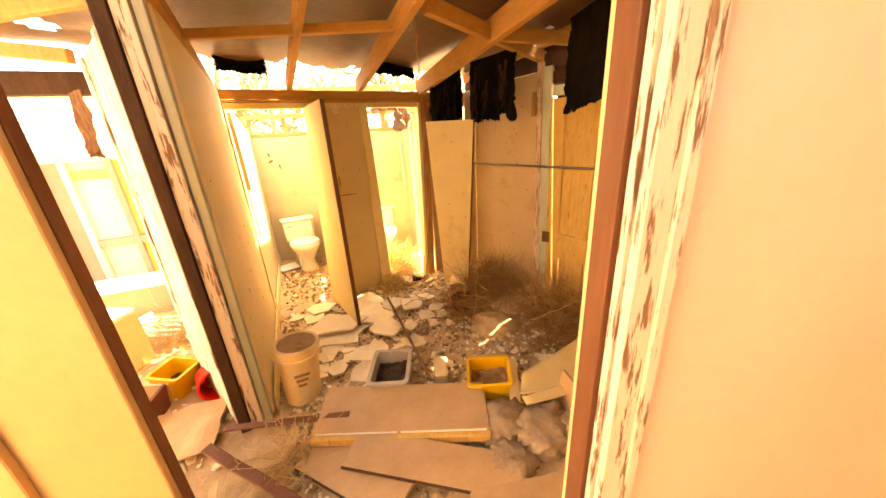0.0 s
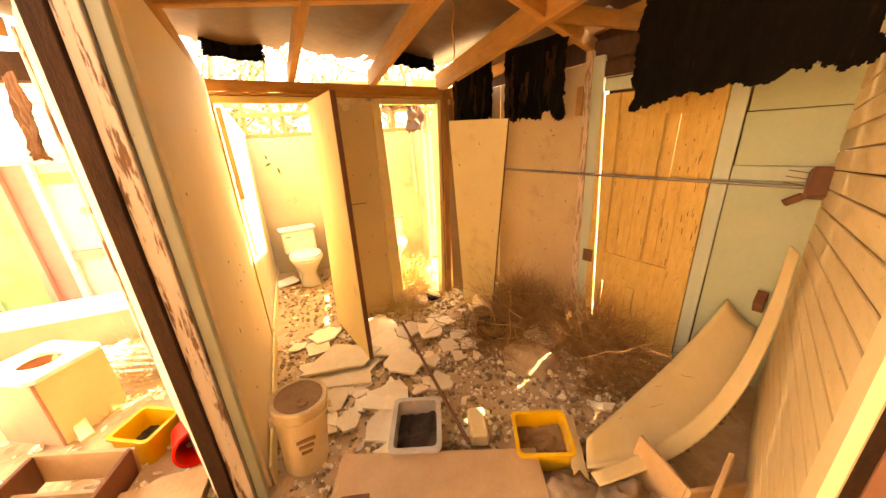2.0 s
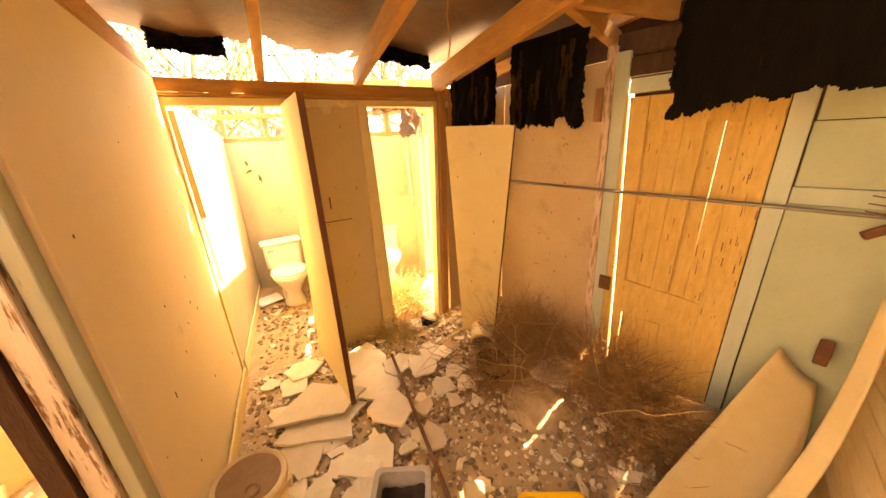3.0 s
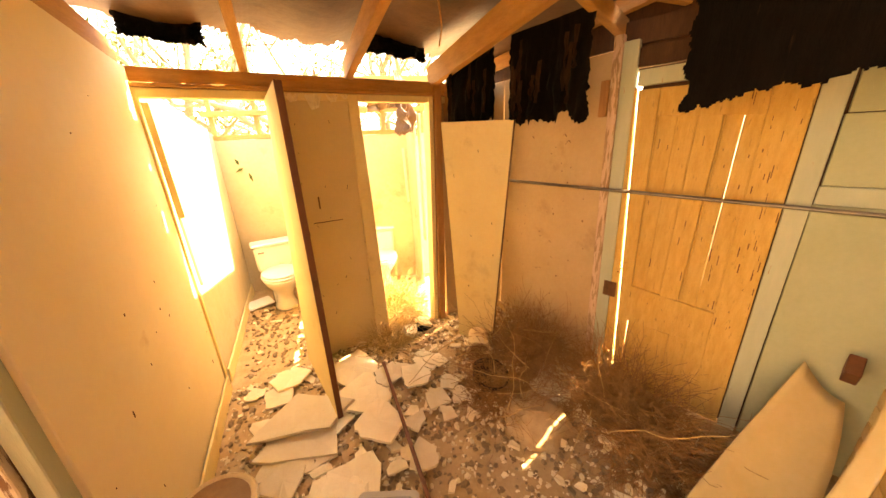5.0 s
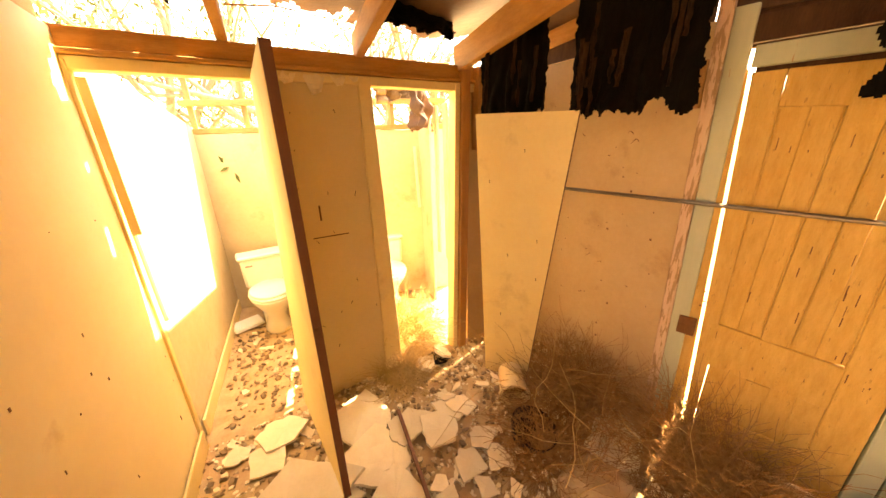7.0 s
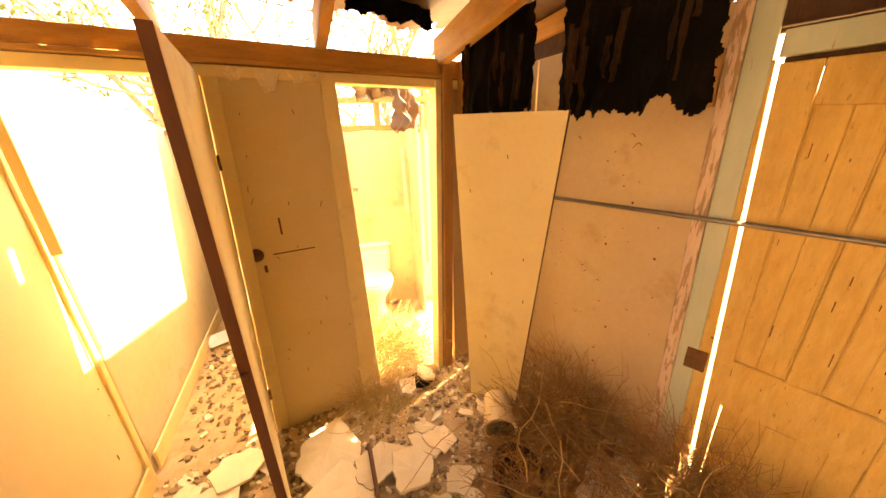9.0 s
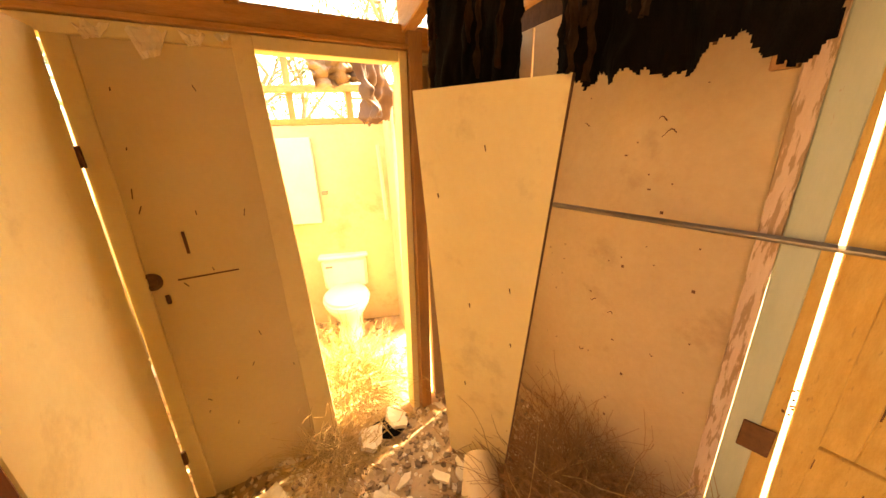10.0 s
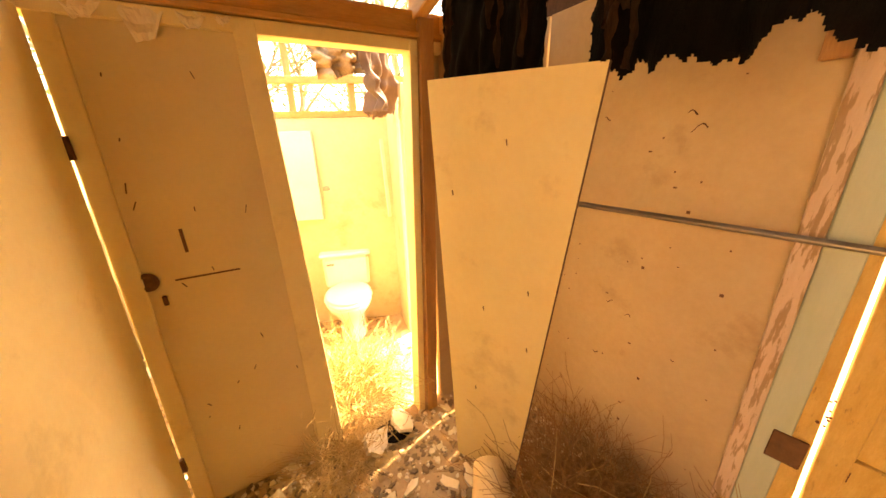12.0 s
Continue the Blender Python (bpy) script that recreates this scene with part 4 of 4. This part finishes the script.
def scatter(name, count, region, sizes, material, label, seed):
    """Small crumbs joined into one piece of stuff."""
    rng = random.Random(seed)
    verts, faces = [], []
    done = 0
    while done < count:
        x, y = rng.uniform(region[0], region[1]), rng.uniform(region[2], region[3])
        if not region[4](x, y):
            continue
        done += 1
        r = rng.uniform(*sizes) * rng.uniform(0.5, 1)
        h = r * rng.uniform(0.25, 0.7)
        z = uneven(x, y)
        n, w0 = 5, rng.uniform(0, 6)
        tx, ty = rng.gauss(0, 0.35), rng.gauss(0, 0.35)
        i = len(verts)
        for top in (0, 1):
            for q in range(n):
                w = w0 + q * math.tau / n + rng.uniform(-0.3, 0.3)
                rr = r * rng.uniform(0.6, 1) * (0.8 if top else 1)
                dx, dy = rr * math.cos(w), rr * math.sin(w)
                verts.append((x + dx, y + dy, z + 0.2 * h + top * h + tx * dx + ty * dy))
        faces.append([i + q for q in range(n)][::-1])
        faces.append([i + n + q for q in range(n)])
        for q in range(n):
            faces.append((i + q, i + (q + 1) % n, i + n + (q + 1) % n, i + n + q))
    me = bpy.data.meshes.new(name)
    me.from_pydata(verts, [], faces)
    me.materials.append(M[material])
    return tagged(new(name, me), label, "rubble", kind="stuff")
inside = lambda x, y: (y < 3.0 and x > 0.0 - 0.07 * (3 - y)) or (y > 3.05 and 0.1 < x < 0.75) or (y > 3.05 and 1.0 < x < 1.95)
scatter("rubble", 5200, (-0.1, 2.48, 0.55, 4.4, inside), (0.006, 0.032), "rubble", "brown crumbs of rubble covering the floor", 3)
scatter("plaster_crumbs", 2800, (0.0, 2.4, 0.7, 3.0, inside), (0.006, 0.028), "plaster", "pale crumbs of plaster on the floor", 4)

# ---- dry brush ----
def tumbleweed(name, centre, radius, count, seed, material, label, squash=0.75, thick=0.0021, stray=0.0):
    rng = random.Random(seed)
    c = Vector(centre)
    paths = []
    for k in range(count):
        w, e = rng.uniform(0, math.tau), rng.uniform(-0.2, 1.35)
        d = Vector((math.cos(w) * math.cos(e), math.sin(w) * math.cos(e), math.sin(e) * squash))
        p = c + Vector((rng.gauss(0, 0.25), rng.gauss(0, 0.25), 0)) * radius
        p.z = max(0.01, c.z - radius * 0.4)
        path = [p.copy()]
        bend = Vector((rng.gauss(0, 0.22), rng.gauss(0, 0.22), rng.gauss(0, 0.15)))
        step = radius * rng.uniform(0.13, 0.26) * (1.6 if rng.random() < stray else 1)
        for q in range(6):
            d = (d + bend + Vector((rng.gauss(0, 0.2), rng.gauss(0, 0.2), rng.gauss(-0.05, 0.2)))).normalized()
            p = p + d * step
            p.z = max(p.z, 0.008)
            p.x = min(p.x, 2.39) if p.y < 3 else min(p.x, 1.9)
            path.append(p.copy())
        paths.append(path)
        for q in range(2):
            i = rng.randrange(1, 5)
            b = path[i]
            e2 = Vector((rng.gauss(0, 1), rng.gauss(0, 1), rng.gauss(0.3, 0.8))).normalized() * radius * 0.22
            m2 = b + e2 * 0.5 + Vector((rng.gauss(0, 0.1), rng.gauss(0, 0.1), 0)) * radius * 0.3
            t2 = b + e2
            for z in (m2, t2):
                z.z, z.x = max(z.z, 0.008), min(z.x, 2.39)
            paths.append([b, m2, t2])
    bush = thing(name, label, "dry bush", group="dry bushes")
    third = len(paths) // 3 + 1
    for k in range(3):
        me = strands(paths[k * third:(k + 1) * third], thick)
        me.name = "branch_clump"
        me.materials.append(M[material])
        new("branch_clump", me).parent = bush
    return bush
tumbleweed("tumbleweed", (2.10, 2.08, 0.16), 0.42, 1100, 1, "twig", "dry brown tumbleweed heaped by the wall", 0.62, 0.0022)
tumbleweed("tumbleweed", (2.22, 1.40, 0.12), 0.42, 900, 2, "twig", "dry brown tumbleweed piled against the old door", 0.75, 0.0022)
tumbleweed("tumbleweed", (1.66, 1.86, 0.06), 0.30, 460, 3, "twig", "low dry brown twigs on the rubble", 0.35)
tumbleweed("tumbleweed", (2.05, 1.08, 0.06), 0.32, 420, 9, "twig", "low dry brown twigs in front of the old door", 0.5)
tumbleweed("tumbleweed", (1.42, 3.30, 0.18), 0.36, 1300, 4, "straw", "pale dry tumbleweed in the second stall", 0.8, 0.0023)
tumbleweed("tumbleweed", (1.24, 2.90, 0.05), 0.24, 500, 5, "straw", "pale dry twigs on the stall threshold", 0.4)
tumbleweed("tumbleweed", (0.0, 1.15, 0.05), 0.24, 170, 6, "straw", "pale dry grass at the side doorway", 0.6, 0.0022)
tumbleweed("tumbleweed", (-0.75, 3.1, 0.06), 0.40, 220, 8, "straw", "pale dry twigs in the bright side room", 0.6, 0.0025)
loose = random.Random(5)
paths = []
for k in range(26):
    p = Vector((loose.uniform(1.5, 2.4), loose.uniform(1.2, 2.4), loose.uniform(0.08, 0.3)))
    d = Vector((loose.gauss(0, 1), loose.gauss(0, 1), loose.gauss(0.1, 0.35))).normalized()
    path = [p.copy()]
    for q in range(8):
        d = (d + Vector((loose.gauss(0, 0.25), loose.gauss(0, 0.25), loose.gauss(-0.03, 0.15)))).normalized()
        p = p + d * 0.075
        p.z, p.x = max(p.z, 0.02), min(p.x, 2.39)
        path.append(p.copy())
    paths.append(path)
me = strands(paths, 0.003)
me.name = "pale_twigs"
me.materials.append(M["straw"])
tagged(new("pale_twigs", me), "long pale bare twigs over the tumbleweed", "twigs", kind="stuff")

# short scratches on the fixed stall panel
rng = random.Random(44)
for k in range(16):
    x, z = rng.uniform(0.74, 1.16), rng.uniform(0.3, 1.9)
    part("mark", beam((x, 2.9985, z), (x + rng.gauss(0, 0.008), 2.9985, z - rng.uniform(0.008, 0.035)), 0.003, 0.003, up=(0, 1, 0), bevel=0), "rust", front)

# hanging cables under the roof
def cable(points, radius, label):
    me = strands([[Vector(p) for p in points]], radius)
    me.name = "cable"
    me.materials.append(M["upright"])
    return tagged(new("cable", me), label, "cable", "roof cables")
cable([(1.22, 1.78, 2.42), (1.25, 1.80, 2.30), (1.235, 1.80, 2.22), (1.26, 1.82, 2.12), (1.245, 1.82, 2.05)], 0.006, "old cable dangling from the roof")
cable([(0.58, 2.95, 2.26), (0.8, 3.0, 2.30), (1.0, 3.02, 2.29), (1.5, 3.02, 2.27)], 0.005, "old cable strung above the stalls")

# nail holes and marks on the walls
rng = random.Random(12)
for k in range(64):
    z, w = rng.uniform(0.3, 1.95), rng.random()
    L2 = 0.0028 * rng.choice((1, 1, 2))
    if k < 18:
        p = Vector((0, 3)).lerp(Vector((-0.10, 1.6)), 0.05 + 0.9 * w)
        bm = block(p.x + 0.0005, p.x + 0.0025, p.y, p.y + L2, z, z + L2 * rng.choice((1, 2, 5)), 0)
    else:
        y = 1.87 + 0.88 * w
        bm = block(R - 0.002, R - 0.0005, y, y + L2 * 2, z, z + L2 * rng.choice((1, 2)), 0)
    tagged(link("nail_hole", bm, "rust"), "small dark nail hole in the painted wall", "nail hole", "nail holes")

# curled scratches on the wallboard
rng = random.Random(63)
for k in range(7):
    y, z = (2.08, 1.635) if k == 0 else (rng.uniform(1.95, 2.7), rng.uniform(0.5, 1.9))
    l = 0.045 if k == 0 else rng.uniform(0.012, 0.03)
    me = strands([[Vector((R - 0.002, y + l * q / 5, z + l * 0.5 * math.sin(q * 0.9 + k) * 0.6)) for q in range(6)]], 0.003)
    me.name = "wall_scratch"
    me.materials.append(M["rust"])
    tagged(new("wall_scratch", me), "short curled dark scratch in the wallboard", "scratch", "wall scratches")

# ---- the bright side room ----
sr = tagged(thing("wall_side_room", "open stud wall with faded coloured boards between the studs", "wall"), kind="structure")
cols = ["tgreen", "tgreen", "tpink", "siding", "tyellow", "siding", "siding"]
X = [-3.4, -2.62, -2.16, -1.90, -1.47, -1.0, -0.55, -0.1]
for k in range(7):
    part("wall_board", block(X[k], X[k + 1], 5.42, 5.45, 0.0, 1.62), cols[k], sr)
    part("stud", block(X[k] - 0.03, X[k] + 0.03, 5.33, 5.415, 0.0, 1.64), "siding" if k % 2 else "tpink", sr)
part("top_plate", block(-3.7, 0.0, 5.30, 5.45, 1.645, 1.74), "siding", sr)
part("sill_rail", block(-1.868, -0.1, 5.34, 5.418, 0.52, 0.62), "tpink", sr)
part("yellow_board", block(-1.865, -1.505, 5.40, 5.418, 1.40, 1.52), "tyellow", sr)
for k in range(6):
    part("ceiling_board", beam((-4.0, 5.4 - 0.28 * k, 1.86 + 0.09 * k), (-0.35, 5.3 - 0.28 * k, 1.86 + 0.09 * k), 0.2, 0.02), "siding", sr)
part("dark_beam", beam((-3.6, 3.2, 2.12), (-0.40, 2.9, 2.14), 0.09, 0.14), "dark", sr, "dark timber beam")
part("brace", beam((-2.2, 3.0, 2.42), (-0.6, 2.3, 2.18), 0.05, 0.07), "wood", sr)
part("brace", beam((-1.6, 3.2, 2.45), (-0.35, 1.9, 2.36), 0.05, 0.09), "wood", sr)
setting("wall_side_room_end", run((-3.7, 5.4), (-3.7, 0.6), -0.08, 0, 1.9), "siding", "plain pale wall closing the side room")
flap("hanging_rag", "dark torn rag hanging beside the open door", (-0.62, 2.30, 2.02), (-0.74, 2.52, 2.02), 0.40, 41, 0.05, (0, 0), "rust")
setting("side_room_roof", sheet([(-1.8, 1.2, 2.50), (-0.25, 1.2, 2.48), (-0.25, 3.1, 2.42), (-1.8, 3.1, 2.44)], 40, 40, 0.006,
                                lambda u, v: 0.04 * wave(u * 5, v * 5, 2), lambda u, v: wave(u * 4, v * 4, 6) < 0.28), "felt", "torn tar paper over the side room", "roof")

cab = thing("stove_cabinet", "brown-sided cabinet with a round hole in its top", "cabinet", pose(-1.24, 2.84, 0.0, 0, 0, -38) @ Matrix.Scale(1.14, 4))
part("side", block(-0.19, 0.19, -0.16, -0.145, 0, 0.40), "rose", cab)
part("side", block(0.175, 0.19, -0.144, 0.16, 0, 0.40), "vinyl", cab)
part("side", block(-0.19, -0.175, -0.144, 0.16, 0, 0.40), "rose", cab)
bm = bmesh.new()
inner, outer = [], []
for k in range(32):
    w = k * math.tau / 32 + math.tau / 64
    c, sn = math.cos(w), math.sin(w)
    q = 1 / max(abs(c), abs(sn))
    inner.append([bm.verts.new((0.105 * c, 0.085 * sn, z)) for z in (0.402, 0.425)])
    outer.append([bm.verts.new((0.20 * c * q, 0.17 * sn * q, z)) for z in (0.402, 0.425)])
for k in range(32):
    n = (k + 1) % 32
    for a, b in ((inner[k][1], outer[k][1]),):
        bm.faces.new((inner[k][1], outer[k][1], outer[n][1], inner[n][1]))
        bm.faces.new((inner[k][0], inner[n][0], outer[n][0], outer[k][0]))
        bm.faces.new((outer[k][0], outer[n][0], outer[n][1], outer[k][1]))
        bm.faces.new((inner[k][0], inner[k][1], inner[n][1], inner[n][0]))
part("top", bm, "pink", cab, "pale top with a round hole")
bx = thing("wooden_crate", "dark brown broken wooden crate on the floor", "crate", pose(-0.98, 2.02, 0.02, 4, 10, -20))
part("side", block(-0.22, 0.22, -0.16, -0.14, 0, 0.20), "board", bx)
part("side", block(-0.22, 0.22, 0.14, 0.16, 0, 0.20), "board", bx)
part("side", block(0.20, 0.22, -0.139, 0.139, 0, 0.22), "brown", bx)
part("side", block(-0.22, -0.20, -0.139, 0.139, 0, 0.20), "brown", bx)
part("divider", block(-0.199, 0.199, -0.01, 0.01, 0.08, 0.12), "board", bx)
tub("yellow_crate", pose(-0.70, 2.24, 0.0, 0, 6, -34), 0.22, 0.22, 0.20, 0.01, "yellow", "yellow plastic crate in the side room", "crate")
rb = thing("red_bin", "bright red plastic bin lying on its side", "bin", pose(-0.50, 2.16, 0.10, 84, 0, 20))
part("shell", lathe([(0.075, 0), (0.08, 0.006), (0.10, 0.2), (0.108, 0.2), (0.108, 0.212), (0.094, 0.212), (0.07, 0.012)], 28), "red", rb)
fl = thing("carpet_offcut", "brown carpet offcut on the floor of the side room", "carpet")
part("carpet", sheet([(-0.95, 1.50, 0.05), (-0.42, 1.45, 0.05), (-0.36, 1.86, 0.07), (-0.75, 1.92, 0.06)], 14, 14, 0.012, lambda u, v: 0.03 * wave(u * 3, v * 3, 8)), "board", fl)
ck = thing("long_counter", "long brown counter with a pale top", "counter", pose(-1.55, 4.15, 0.0, 0, 0, -8))
part("front", block(-0.55, 0.75, -0.22, -0.20, 0, 0.32), "rose", ck)
part("top", block(-0.60, 0.80, -0.24, 0.22, 0.322, 0.35), "siding", ck)
part("end", block(0.73, 0.75, -0.199, 0.2, 0, 0.32), "rose", ck)
rack = thing("wooden_rack", "pale wooden slatted rack lying in sunshine", "rack", pose(-0.98, 3.25, 0.05, 6, 4, -24))
for k in range(5):
    part("slat", block(-0.22, 0.22, -0.14 + 0.07 * k, -0.11 + 0.07 * k, 0.05, 0.065), "siding", rack)
part("rail", block(-0.22, -0.19, -0.16, 0.2, 0, 0.049), "vinyl", rack)
part("rail", block(0.19, 0.22, -0.16, 0.2, 0, 0.049), "vinyl", rack)
rng = random.Random(31)
for k in range(22):
    x, y = rng.uniform(-2.4, -0.55), rng.uniform(2.4, 4.9)
    b = thing("sunlit_board", "pale broken board lying in the bright side room", "board", pose(x, y, 0.03 + 0.02 * (k % 3), rng.gauss(0, 5), rng.gauss(0, 8), rng.uniform(0, 180)), "boards in the side room")
    l, w = rng.uniform(0.2, 0.6), rng.uniform(0.04, 0.16)
    part("board", block(-l / 2, l / 2, -w / 2, w / 2, 0, 0.02), rng.choice(("siding", "siding", "plaster", "vinyl")), b)
scatter("side_room_rubble", 1300, (-3.0, -0.35, 1.3, 5.2, lambda x, y: True), (0.01, 0.045), "plaster", "pale rubble on the floor of the side room", 9)

# ---- trees beyond the stalls ----
def tree(x, y, height, seed, label):
    rng = random.Random(seed)
    t = thing("tree", label, "tree", Matrix.Translation((x, y, -0.07)), "trees behind the house")
    paths, tips = [], []
    def grow(p, d, length, r, depth):
        pts = [p.copy()]
        for q in range(5):
            d = (d + Vector((rng.gauss(0, 0.16), rng.gauss(0, 0.16), rng.gauss(0.04, 0.08)))).normalized()
            p = p + d * length / 5
            pts.append(p.copy())
        paths.append((pts, r))
        if depth:
            for q in range(3):
                i = rng.choice((2, 3, 4, 5))
                e = (d + Vector((rng.gauss(0, 0.7), rng.gauss(0, 0.7), rng.gauss(0.1, 0.35)))).normalized()
                grow(pts[i], e, length * 0.7, r * 0.55, depth - 1)
        else:
            tips.extend(pts[1:])
    for q in range(3):
        grow(Vector((0, 0, 0)), Vector((rng.gauss(0, 0.35), rng.gauss(0, 0.35), 1)).normalized(), height * 0.55, 0.10, 3)
    verts, faces = [], []
    for pts, r in paths:
        i0 = len(verts)
        for k, p in enumerate(pts):
            d = (pts[min(k + 1, 5)] - pts[max(k - 1, 0)]).normalized()
            a = d.orthogonal().normalized()
            b = d.cross(a)
            rr = r * (1 - 0.09 * k)
            verts += [tuple(p + (a * math.cos(w * math.tau / 7) + b * math.sin(w * math.tau / 7)) * rr) for w in range(7)]
        for k in range(5):
            for w in range(7):
                i, j = i0 + 7 * k + w, i0 + 7 * k + (w + 1) % 7
                faces.append((i, j, j + 7, i + 7))
    me = bpy.data.meshes.new("trunk")
    me.from_pydata(verts, [], faces)
    me.materials.append(M["bark"])
    me.shade_smooth()
    new("trunk", me).parent = t
    verts, faces = [], []
    for p in tips:
        for k in range(7):
            c = p + Vector((rng.gauss(0, 0.16), rng.gauss(0, 0.16), rng.gauss(0, 0.14)))
            a = Vector((rng.gauss(0, 1), rng.gauss(0, 1), rng.gauss(0, 1))).normalized() * 0.055
            b = a.orthogonal().normalized() * 0.02
            i = len(verts)
            verts += [tuple(c - a), tuple(c + b), tuple(c + a), tuple(c - b)]
            faces.append((i, i + 1, i + 2, i + 3))
    me = bpy.data.meshes.new("crown")
    me.from_pydata(verts, [], faces)
    me.materials.append(M["leaf"])
    new("crown", me).parent = t
tree(1.9, 7.2, 4.2, 3, "bare-limbed tree with sparse olive leaves behind the stalls")
tree(0.1, 8.6, 4.6, 4, "sparse olive-leaved tree in full sunshine")
tree(3.6, 8.4, 4.4, 6, "sparse tree with pale limbs behind the house")
